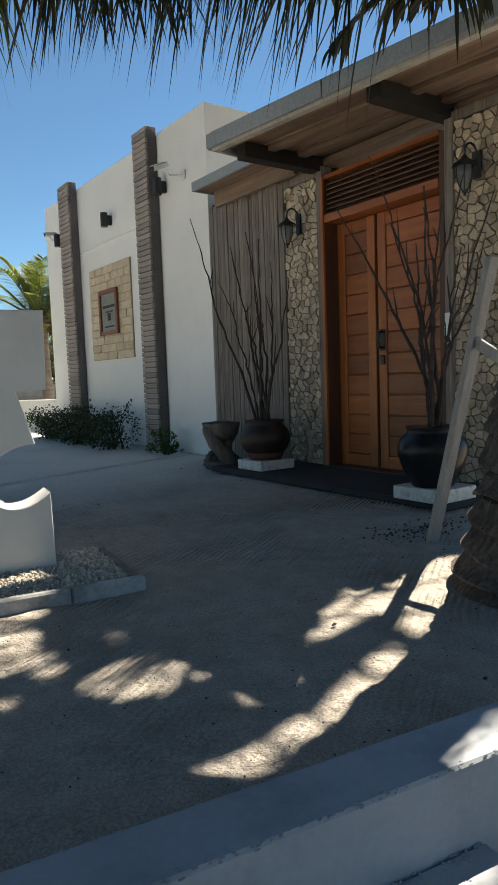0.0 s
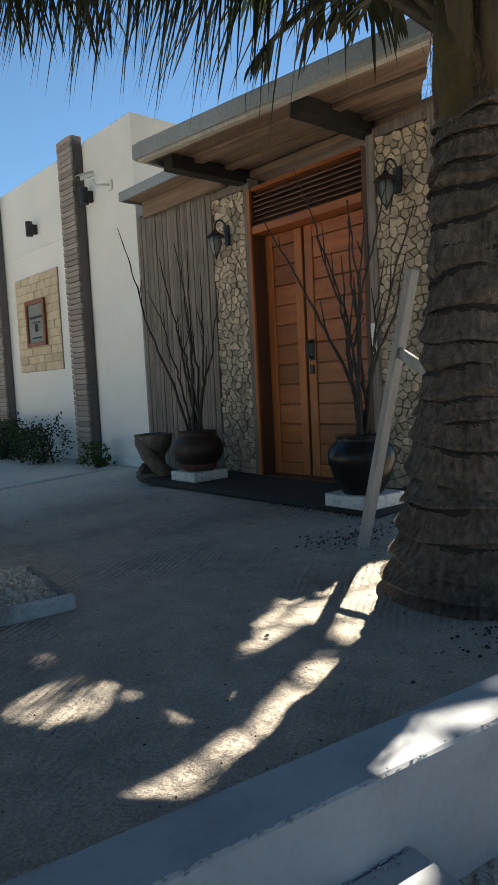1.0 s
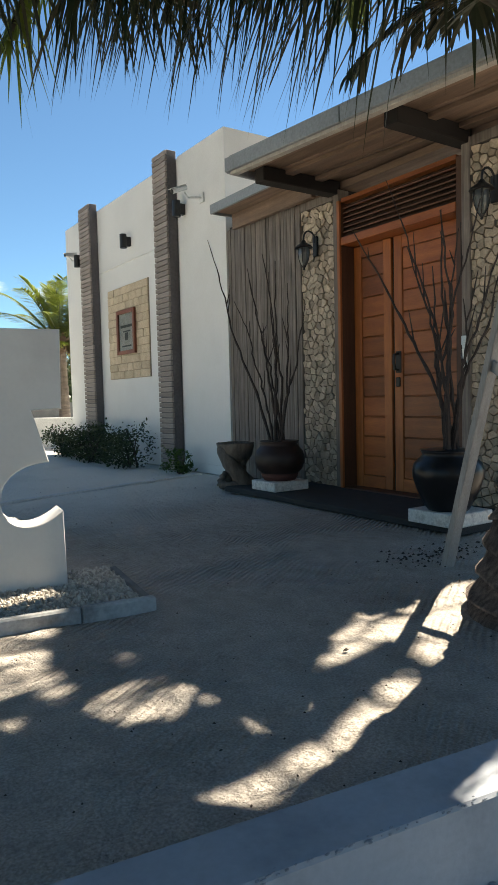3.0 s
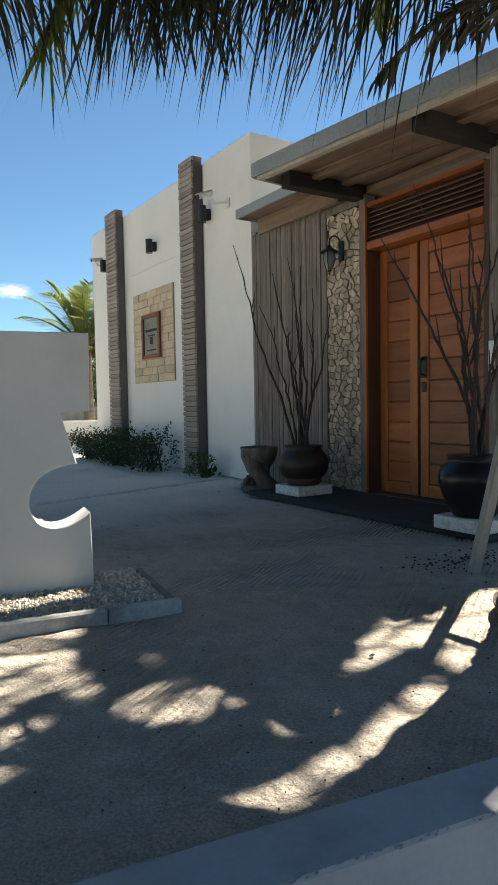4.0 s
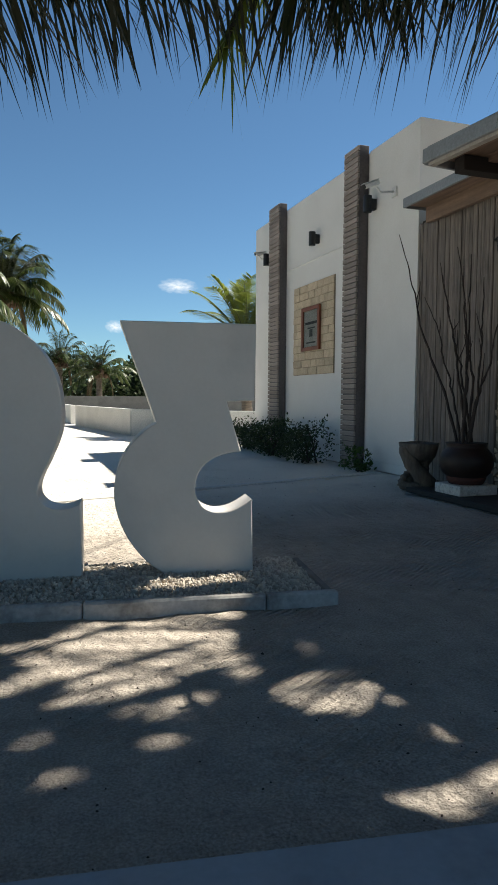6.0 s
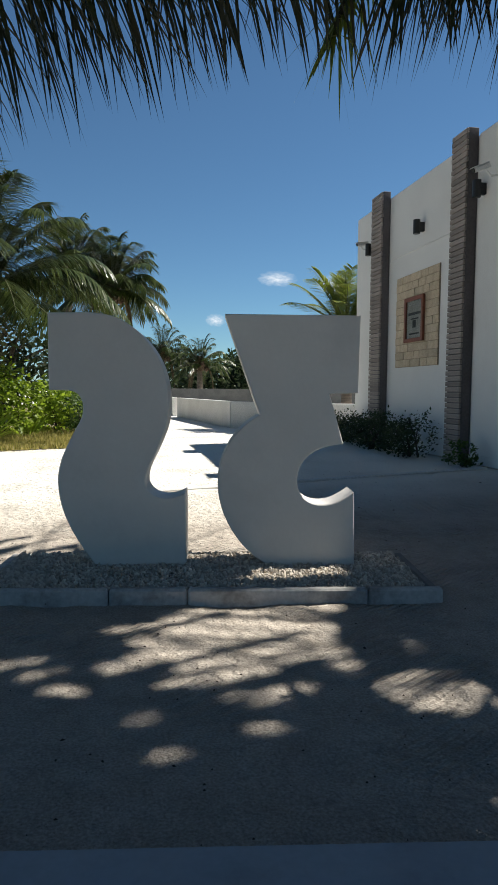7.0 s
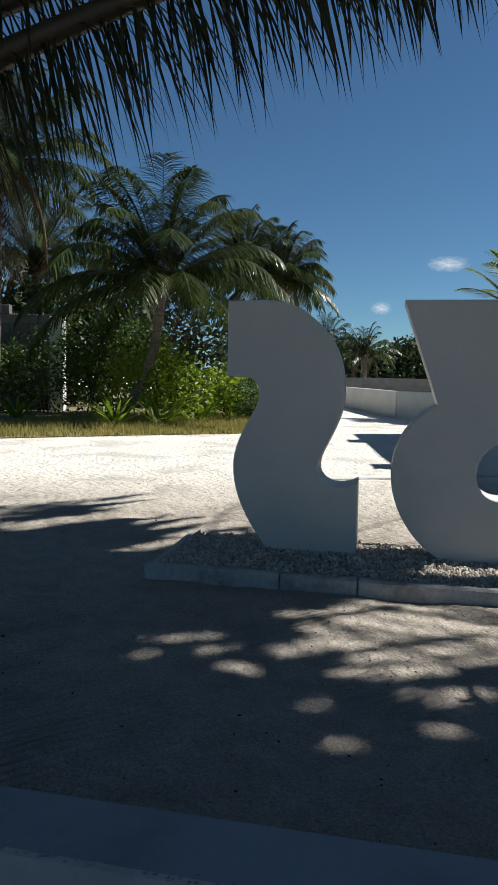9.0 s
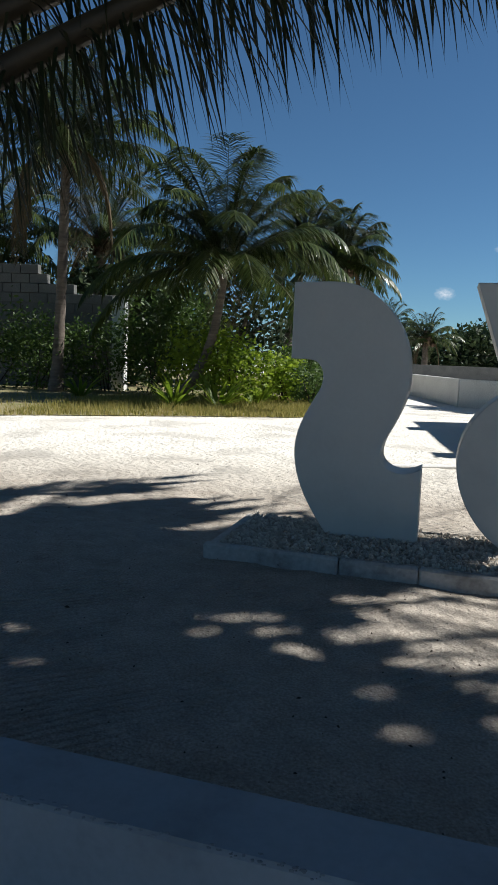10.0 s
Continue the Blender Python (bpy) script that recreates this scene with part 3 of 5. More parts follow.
# ---- ground ----
def ground_sheet():
    bm = bmesh.new()
    rng = random.Random(14)
    prints = [(rng.uniform(-2.5, 3.6), rng.uniform(1.1, 7.0), rng.uniform(0, math.pi), rng.uniform(0.07, 0.13)) for _ in range(150)]
    cells = {}
    for p in prints:
        for i in range(-1, 2):
            for j in range(-1, 2):
                cells.setdefault((int(p[0] * 3) + i, int(p[1] * 3) + j), []).append(p)

    def height(x, y):
        near = max(0.0, 1 - max(abs(x - 0.5), abs(y - 3.5)) / 7)
        h = (noise.noise(Vector((x * 0.9, y * 0.9, 0))) * 0.012 + noise.noise(Vector((x * 4.5, y * 4.5, 4))) * 0.007
             + noise.noise(Vector((x * 13, y * 13, 8))) * 0.0035) * near
        h += 0.004 * math.sin((x * 0.5 + y) * 95) * max(0, noise.noise(Vector((x * 1.3, y * 1.3, 20)))) * near * 2
        for px, py, a, r in cells.get((int(x * 3), int(y * 3)), ()):
            u = (x - px) * math.cos(a) + (y - py) * math.sin(a)
            v = -(x - px) * math.sin(a) + (y - py) * math.cos(a)
            d = math.hypot(u / (r * 1.6), v / (r * 0.75))
            if d < 1.5:
                h += -0.010 * max(0, 1 - d * d) + 0.004 * math.exp(-((d - 1.1) / 0.2) ** 2)
        return h - (0.17 if y < 0.92 - 0.145 * x else 0.010)

    xs = [-900, -300, -120, -60, -30, -18, -12, -8, -5, -3.6] + [-2.8 + 0.045 * i for i in range(148)] + [4.2, 5, 7, 10, 16, 30, 60, 120, 300, 900]
    ys = [-900, -300, -120, -60, -30, -15, -8, -4, -2, -0.5, 0.1] + [0.3 + 0.025 * i for i in range(20)] + [0.8 + 0.045 * i for i in range(150)] + [7.8, 8.4, 9, 10, 12, 16, 24, 40, 80, 200, 500, 900]
    grid = [[bm.verts.new((x, y, height(x, y) if abs(x) < 20 and abs(y) < 20 else -0.012)) for x in xs] for y in ys]
    for r, s in zip(grid, grid[1:]):
        for k in range(len(r) - 1):
            bm.faces.new((r[k], r[k + 1], s[k + 1], s[k]))
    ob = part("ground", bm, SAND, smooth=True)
    return tagged(ob, "pale coral sand yard with rake marks and footprints", "ground", kind="structure")


ground_sheet()

# ---- low painted kerb beside the camera ----
KERB = Matrix.Translation((0, 0.851, 0)) @ Matrix.Rotation(math.atan(-0.145), 4, "Z")
kerb = part("kerb", box((-3.2, 0, -0.3), (2.7, 0.142, 0.12), 0.006, KERB), KERB_PAINT)
tagged(kerb, "low blue-white painted concrete kerb on sand", "kerb", kind="structure")
ledge = part("kerb_step", box((-3.2, -0.36, -0.3), (1.06, -0.001, -0.042), 0.006, KERB), KERB_PAINT)
tagged(ledge, "blue-white painted concrete step below the kerb", "step", kind="structure")



def kerb_crust():
    """Grit and flaked paint along the kerb's front edge."""
    rng = random.Random(31)
    bm = bmesh.new()
    for _ in range(420):
        r = rng.uniform(0.001, 0.0028)
        at = KERB @ Vector((rng.uniform(-1.3, 1.6), rng.gauss(0.004, 0.004), 0.12 + rng.uniform(-0.003, 0.001)))
        bmesh.ops.create_icosphere(bm, subdivisions=1, radius=1.0, matrix=Matrix.Translation(at) @ Matrix.Diagonal((r * rng.uniform(1, 3), r, r * 0.8, 1)))
    for _ in range(260):
        r = rng.uniform(0.0015, 0.004)
        at = KERB @ Vector((rng.uniform(-0.6, 1.05), -abs(rng.gauss(0.006, 0.010)), -0.041))
        bmesh.ops.create_icosphere(bm, subdivisions=1, radius=1.0, matrix=Matrix.Translation(at) @ Matrix.Diagonal((r * rng.uniform(1, 2), r, r * 0.8, 1)))
    tagged(part("grit", bm, GRIT), "dull grit and flaked paint along the kerb edge", "grit", kind="stuff")


kerb_crust()
# ---- white block ----
WX, WY, WT = 3.85, 5.98, 3.62
FAR_Y = 10.88


def white_block():
    house = thing("building", "white rendered flat-roofed block with timber-clad piers", "building", (WX, WY, 0))
    part("wall", box((WX, WY, 0), (WX + 0.2, 7.0, WT)), WHITE, house)
    part("wall", box((WX + 0.025, 7.0, 0), (WX + 0.2, 10.0, WT)), WHITE, house)
    part("wall", box((WX, 10.0, 0), (WX + 0.2, FAR_Y, WT)), WHITE, house)
    part("wall", box((WX + 0.2, WY, 0), (8.0, WY + 0.2, WT)), WHITE, house)
    part("wall", box((WX + 0.2, FAR_Y - 0.2, 0), (8.0, FAR_Y, WT)), WHITE, house)
    part("wall", box((7.8, WY + 0.2, 0), (8.0, FAR_Y - 0.2, WT)), WHITE, house)
    part("roof", box((WX + 0.2, WY + 0.2, 3.2), (7.8, FAR_Y - 0.2, 3.35)), WHITE, house)
    for z in (0.845, 2.71):
        part("groove_trim", box((WX + 0.013, 7.42, z - 0.006), (WX + 0.025, 9.54, z + 0.006)), WHITE, house)
    part("plinth_band", box((WX - 0.012, WY - 0.012, 0), (WX - 0.001, 7.05, 0.10)), WHITE, house)
    return house


white_block()


def pier(y0, y1, top, front):
    """A pier faced with horizontal boards."""
    ob = thing("pier", "pier clad with weathered grey horizontal timber slats", "pier", (front, y0, 0), "piers on the white block")
    part("core", box((front + 0.02, y0, 0), (WX + 0.02, y1, top), 0.004), PILLAR_SIDE, ob, "dark grey rendered side")
    count = 60
    pitch = top / count
    me = None
    for i in range(count):
        if me is None:
            slat = part("slat", box((-0.006, 0, 0.003), (0.0195, y1 - y0 + 0.004, pitch - 0.008), 0.003), SLAT_WOOD, ob)
            me = slat.data
        else:
            slat = new("slat", me)
            slat.parent = ob
            slat.matrix_parent_inverse = ob.matrix_basis.inverted()
        slat.matrix_basis = Matrix.Translation((front + 0.002 * math.sin(i * 2.7), y0 - 0.002, i * pitch)) @ Matrix.Rotation(0.004 * math.sin(i * 1.9), 4, "X")
    return ob


pier(7.06, 7.40, 3.71, 3.73)
pier(9.55, 9.96, 3.72, 3.74)


def wall_spot(y, z, x=WX):
    ob = thing("wall_light", "black cylindrical up-and-down wall light on white wall", "wall light", (x, y, z), "cylinder wall lights")
    bm = bmesh.new()
    add_tube(bm, [(x - 0.10, y, z - 0.09), (x - 0.10, y, z + 0.09)], 0.046, 16)
    part("body", bm, BLACK_METAL, ob)
    part("bracket", box((x - 0.07, y - 0.03, z - 0.06), (x, y + 0.03, z + 0.06), 0.004), BLACK_METAL, ob)


wall_spot(8.42, 2.95, WX + 0.025)
wall_spot(6.86, 2.99)
wall_spot(10.12, 2.99)


def security_camera(y, z, tilt, reach=0.24):
    ob = thing("security_camera", "white bullet security camera on a curved wall bracket", "camera", (WX, y, z), "security cameras")
    m = Matrix.Translation((WX - reach, y + 0.05, z + 0.07)) @ Matrix.Rotation(radians(tilt), 4, "Y") @ Matrix.Scale(0.78, 4)
    part("housing", box((-0.14, -0.035, -0.032), (0.10, 0.035, 0.032), 0.012, m), WHITE_PLASTIC, ob)
    part("sunshield", box((-0.17, -0.042, 0.034), (0.10, 0.042, 0.042), 0.003, m), WHITE_PLASTIC, ob)
    bm = bmesh.new()
    add_tube(bm, [(WX, y, z), (WX - 0.09, y, z - 0.01), (WX - 0.17, y + 0.02, z - 0.02), (WX - 0.2, y + 0.05, z + 0.04)], 0.012, 7)
    part("arm", bm, WHITE_PLASTIC, ob)
    part("base_plate", box((WX - 0.02, y - 0.045, z - 0.055), (WX, y + 0.045, z + 0.045), 0.006), WHITE_PLASTIC, ob)
    bm = bmesh.new()
    add_tube(bm, [m @ Vector((-0.142, 0, 0)), m @ Vector((-0.152, 0, 0))], 0.024, 12)
    part("lens", bm, BLACK_METAL, ob)


security_camera(6.44, 3.02, -22)
security_camera(10.14, 3.02, -8, 0.15)


def notice_panel():
    y0, y1, z0, z1 = 7.89, 9.22, 1.14, 2.40
    x = WX + 0.025
    ob = thing("stone_panel", "rough buff limestone brick panel set in white wall", "stone panel", (x, y0, z0))
    part("joint_bed", box((x - 0.012, y0, z0), (x - 0.001, y1, z1)), BRICK_JOINT, ob)
    rng = random.Random(5)
    rows = 12
    hgt = (z1 - z0) / rows
    for r in range(rows):
        y = y0
        while y < y1 - 0.02:
            w = min(rng.uniform(0.12, 0.40), y1 - y)
            if y1 - (y + w) < 0.07:
                w = y1 - y
            bm = box((x - rng.uniform(0.017, 0.026), y + 0.003, z0 + r * hgt + 0.003), (x - 0.0125, y + w - 0.003, z0 + (r + 1) * hgt - 0.003), 0.004)
            for v in bm.verts:
                v.co += Vector((rng.uniform(-0.003, 0.003), rng.uniform(-0.002, 0.002), rng.uniform(-0.002, 0.002)))
            part("brick", bm, BRICK, ob)
            y += w
    fx = x - 0.028
    fr = thing("notice_frame", "red-brown wooden frame with faded notices behind glass", "notice board", (fx, 8.26, 1.47))
    a, b, c, d = 8.26, 8.85, 1.47, 2.07
    for lo, hi in (((fx - 0.035, a, c), (fx, a + 0.055, d)), ((fx - 0.035, b - 0.055, c), (fx, b, d)),
                   ((fx - 0.033, a + 0.055, c), (fx, b - 0.055, c + 0.05)), ((fx - 0.033, a + 0.055, d - 0.05), (fx, b - 0.055, d))):
        part("rail", box(lo, hi, 0.004), FRAME_WOOD, fr)
    part("backing", box((fx - 0.008, a + 0.055, c + 0.05), (fx - 0.002, b - 0.055, d - 0.05)), PAPER, fr, "faded paper notices")
    for z, h, w, s in ((1.83, 0.035, 0.40, 0.02), (1.77, 0.018, 0.24, 0.1), (1.66, 0.10, 0.10, 0.18), (1.57, 0.02, 0.3, 0.08)):
        part("print_bar", box((fx - 0.011, a + 0.07 + s, z), (fx - 0.0085, a + 0.07 + s + w, z + h)), INK, fr)
    glass = part("pane", box((fx - 0.018, a + 0.055, c + 0.05), (fx - 0.014, b - 0.055, d - 0.05)), CLEAR, fr)
    glass.visible_shadow = False


notice_panel()

# ---- gate wall with the big door ----
GX = 3.90


def crazy_stones(parent, y0, y1, z0, z1, x, seed, cells_y, cells_z):
    """Irregular cladding stones: cells round scattered seeds, drawn in from their joints."""
    rng = random.Random(seed)
    seeds = []
    dy, dz = (y1 - y0) / cells_y, (z1 - z0) / cells_z
    for j in range(-1, cells_z + 1):
        for i in range(-1, cells_y + 1):
            seeds.append((y0 + (i + 0.5 + rng.uniform(-0.42, 0.42) + 0.5 * (j % 2)) * dy, z0 + (j + 0.5 + rng.uniform(-0.42, 0.42)) * dz))
    for cy, cz in seeds:
        poly = [(y0, z0), (y1, z0), (y1, z1), (y0, z1)]
        for sy, sz in seeds:
            ay, az = sy - cy, sz - cz
            gap = math.hypot(ay, az)
            if gap < 1e-6 or gap > 3 * max(dy, dz):
                continue
            lim = (sy * sy + sz * sz - cy * cy - cz * cz) / 2 - 0.0032 * gap
            cut = []
            for k in range(len(poly)):
                p, q = poly[k], poly[(k + 1) % len(poly)]
                fp, fq = p[0] * ay + p[1] * az - lim, q[0] * ay + q[1] * az - lim
                if fp <= 0:
                    cut.append(p)
                if fp * fq < 0:
                    t = fp / (fp - fq)
                    cut.append((p[0] + t * (q[0] - p[0]), p[1] + t * (q[1] - p[1])))
            poly = cut
            if len(poly) < 3:
                break
        if len(poly) < 3:
            continue
        my, mz = sum(p[0] for p in poly) / len(poly), sum(p[1] for p in poly) / len(poly)
        area = abs(sum(poly[k][0] * poly[(k + 1) % len(poly)][1] - poly[(k + 1) % len(poly)][0] * poly[k][1] for k in range(len(poly)))) / 2
        if area < 0.0005:
            continue
        bm = bmesh.new()
        out = rng.uniform(0.014, 0.034)
        back = [bm.verts.new((x, p[0], p[1])) for p in poly]
        rim = [bm.verts.new((x - out * 0.7, p[0], p[1])) for p in poly]
        face = [bm.verts.new((x - out + rng.uniform(-0.003, 0.003), my + (p[0] - my) * 0.96, mz + (p[1] - mz) * 0.96)) for p in poly]
        n = len(poly)
        for k in range(n):
            bm.faces.new((back[k], rim[k], rim[(k + 1) % n], back[(k + 1) % n]))
            bm.faces.new((rim[k], face[k], face[(k + 1) % n], rim[(k + 1) % n]))
        bm.faces.new(face)
        bmesh.ops.recalc_face_normals(bm, faces=bm.faces)
        part("stone", bm, STONE, parent)


def stone_column(y0, y1, seed, rows, cols, left=0.07, right=0.07):
    ob = thing("stone_column", "gate column faced with irregular cream coral stones", "column", (GX, y0, 0), "stone gate columns")
    part("core", box((GX + 0.021, y0 - right + 0.01, 0), (GX + 0.3, y1 + left - 0.01, 2.50)), MORTAR, ob)
    z1 = 2.47
    for lo, hi in (((GX - 0.02, y0 - right, 0.05), (GX + 0.10, y0, 2.54)), ((GX - 0.02, y1, 0.05), (GX + 0.10, y1 + left, 2.54)),
                   ((GX - 0.018, y0, z1), (GX + 0.10, y1, 2.54))):
        part("frame_board", box(lo, hi, 0.004), GREY_WOOD, ob, "weathered grey edging board")
    crazy_stones(ob, y0, y1, 0.05, z1, GX + 0.02, seed, cols, rows)
    return ob


def timber_screen():
    ob = thing("timber_screen", "weathered grey vertical board screen", "screen", (GX, 4.8, 0))
    y, i = 4.86, 0
    rng = random.Random(3)
    while y < 5.97:
        w = min(rng.uniform(0.045, 0.075), 5.975 - y)
        d = rng.uniform(0, 0.008)
        part("board", box((3.865 + d, y + 0.002, 0.02), (3.89 + d, y + w - 0.002, 2.56 + rng.uniform(-0.01, 0.01)), 0.003), GREY_WOOD, ob)
        y += w
        i += 1
    part("backing", box((3.90, 4.86, 0), (3.95, 5.975, 2.6)), BEAM_AND_GAP_BLACK, ob)
    return ob


timber_screen()


def gate():
    """Unequal pair of plank doors under a louvred head."""
    ya, yb, leaf_x = 3.08, 4.27, 4.04
    ob = thing("door_1", "pair of varnished orange-brown hardwood plank doors, closed", "door", (leaf_x, ya, 0), kind="structure")
    part("jamb", box((GX - 0.01, yb - 0.012, 0.05), (leaf_x + 0.08, yb + 0.0, 2.44)), JAMB_WOOD, ob)
    part("jamb_edge", box((GX - 0.035, yb - 0.02, 0.05), (GX - 0.0105, yb + 0.012, 2.44), 0.003), ORANGE_STILE, ob)
    part("jamb", box((GX - 0.01, ya - 0.06, 0.05), (leaf_x + 0.08, ya, 2.44)), JAMB_WOOD, ob)
    part("head", box((GX - 0.02, ya, 2.075), (leaf_x + 0.06, yb - 0.013, 2.14), 0.004), ORANGE_WOOD, ob)
    part("top_rail", box((GX - 0.01, ya, 2.425), (leaf_x + 0.06, yb - 0.013, 2.46), 0.004), ORANGE_WOOD, ob)
    part("louvre_back", box((leaf_x + 0.05, ya, 2.141), (leaf_x + 0.07, yb - 0.013, 2.424)), BEAM_AND_GAP_BLACK, ob)
    for i in range(7):
        z = 2.155 + i * 0.039
        m = Matrix.Translation((GX + 0.04, 0, z + 0.012)) @ Matrix.Rotation(radians(-38), 4, "Y")
        part("louvre", box((-0.035, ya + 0.002, -0.006), (0.035, yb - 0.015, 0.006), 0.002, m), LOUVRE_WOOD, ob)
    for name, a, b in (("door_leaf", 3.83, 4.257), ("door_leaf", ya, 3.80)):
        leaf = part(name, box((leaf_x + 0.02, a, 0.055), (leaf_x + 0.05, b, 2.07)), ORANGE_WOOD, ob)
        sw = 0.085
        for lo, hi in (((leaf_x - 0.012, a, 0.055), (leaf_x + 0.019, a + sw, 2.07)), ((leaf_x - 0.012, b - sw, 0.055), (leaf_x + 0.019, b, 2.07))):
            part("stile", box(lo, hi, 0.004), ORANGE_STILE, leaf)
        for z in (0.055, 1.97):
            part("rail", box((leaf_x - 0.010, a + sw, z), (leaf_x + 0.019, b - sw, z + 0.10), 0.004), ORANGE_WOOD, leaf)
        n = 11
        h = (1.97 - 0.155) / n
        for i in range(n):
            part("plank", box((leaf_x - 0.001, a + sw + 0.001, 0.155 + i * h + 0.003), (leaf_x + 0.0195, b - sw - 0.001, 0.155 + (i + 1) * h - 0.003), 0.005), ORANGE_WOOD, leaf)
    # the dark gap between the leaves is drawn as a black strip
    part("astragal", box((leaf_x + 0.012, 3.801, 0.055), (leaf_x + 0.03, 3.829, 2.07)), BEAM_AND_GAP_BLACK, ob, "black strip for the dark gap between the leaves")
    hy = 3.752
    part("lock_plate", box((leaf_x - 0.02, hy - 0.03, 1.00), (leaf_x - 0.0125, hy + 0.03, 1.17), 0.004), BLACK_METAL, ob)
    bm = bmesh.new()
    add_tube(bm, [(leaf_x - 0.02, hy, 1.15), (leaf_x - 0.065, hy, 1.14), (leaf_x - 0.07, hy, 1.08), (leaf_x - 0.06, hy, 1.03), (leaf_x - 0.02, hy, 1.02)], 0.012, 8)
    part("door_handle", bm, BLACK_METAL, ob, "black iron pull handle")
    part("lock_plate", box((leaf_x - 0.03, hy - 0.022, 0.89), (leaf_x - 0.0125, hy + 0.022, 0.965), 0.006), BLACK_METAL, ob)
    part("threshold", box((GX - 0.02, ya, 0.03), (leaf_x + 0.08, yb - 0.013, 0.055), 0.003), JAMB_WOOD, ob)
    part("backing", box((leaf_x + 0.085, ya - 0.06, 0.0), (leaf_x + 0.12, yb, 2.46)), BEAM_AND_GAP_BLACK, ob)
    return ob


gate()

# wall above the door and behind the screen
lintel = part("wall_gate_head", box((GX + 0.01, 2.46, 2.545), (GX + 0.25, 5.97, 2.60)), SOFFIT_WOOD)
tagged(lintel, "brown timber head beam over the gate", "beam", kind="structure")


def canopy():
    ob = thing("canopy", "timber entrance canopy with grey metal edge", "canopy", (3.0, 4.45, 2.58))
    a, b = Vector((2.90, 4.46, 0)), Vector((3.167, 1.98, 0))
    along = (b - a).normalized()
    back = Vector((-along.y, along.x, 0))
    if back.x < 0:
        back = -back
    m = Matrix.Translation(a) @ Matrix(((along.x, back.x, 0, 0), (along.y, back.y, 0, 0), (0, 0, 1, 0), (0, 0, 0, 1)))
    run = (b - a).length
    part("roof_sheet", box((0.02, 0.02, 2.655), (run, 1.9, 2.69), 0.0, m), GUTTER, ob)
    part("fascia", box((0, -0.012, 2.565), (1.18, 0.018, 2.67), 0.004, m), GUTTER, ob, "grey metal fascia")
    part("fascia", box((1.185, -0.012, 2.565), (run, 0.018, 2.67), 0.004, m), GUTTER, ob, "grey metal fascia")
    part("fascia", box((-0.018, 0.019, 2.565), (0.012, 1.2, 2.67), 0.004, m), GUTTER, ob, "grey metal fascia")
    part("lip", box((0.03, 0.02, 2.545), (run, 0.075, 2.575), 0.003, m), PROP, ob, "pale timber lip")
    n = 9
    for i in range(n):
        y0 = 0.08 + i * 0.155
        part("soffit_board", box((0.02, y0, 2.61 + 0.006 * (i % 2)), (run, y0 + 0.152, 2.64), 0.003, m), SOFFIT_WOOD, ob)
    part("batten", box((0.1, 0.42, 2.575), (run, 0.50, 2.609), 0.003, m), SOFFIT_WOOD, ob)
    part("batten", box((0.1, 0.72, 2.575), (run, 0.80, 2.609), 0.003, m), SOFFIT_WOOD, ob)
    for y, x in ((4.34, 3.13), (3.03, 3.21)):
        part("beam", box((x, y - 0.06, 2.50), (4.6, y + 0.06, 2.609), 0.006), BEAM_AND_GAP_BLACK, ob, "black-stained roof beam")
    # the south end is cut on a slant to let the sun past, from the front corner back to the gate
    turn = m.inverted()
    for piece in ob.children:
        if piece.name.split(".")[0] not in ("roof_sheet", "soffit_board", "batten", "lip"):
            continue
        for v in piece.data.vertices:
            q = turn @ ob.matrix_basis @ piece.matrix_parent_inverse @ v.co
            if q.x > run - 0.1:
                v.co = (ob.matrix_basis @ piece.matrix_parent_inverse).inverted() @ m @ (q - Vector((q.y * 0.66, 0, 0)))
    return ob


canopy()


def low_canopy():
    ob = thing("side_canopy", "small grey-edged roof over the board screen", "canopy", (3.55, 4.6, 2.66))
    part("roof_sheet", box((3.57, 4.50, 2.71), (4.3, 5.76, 2.73)), GUTTER, ob)
    part("fascia", box((3.54, 4.50, 2.645), (3.569, 5.78, 2.735), 0.004), GUTTER, ob)
    part("fascia", box((3.57, 5.761, 2.645), (3.848, 5.78, 2.735), 0.004), GUTTER, ob)
    part("soffit_board", box((3.57, 4.50, 2.67), (3.86, 5.76, 2.69)), SOFFIT_WOOD, ob)
    part("bearer", box((3.78, 4.50, 2.52), (3.83, 5.75, 2.669), 0.004), SOFFIT_WOOD, ob, "brown timber bearer")
    return ob


low_canopy()

# dark deck in front of the door
deck = part("door_mat", box((3.20, 2.5, 0.0), (4.06, 5.08, 0.045), 0.006), MAT)
tagged(deck, "dark rubber matting on a low slab before the door", "door mat")


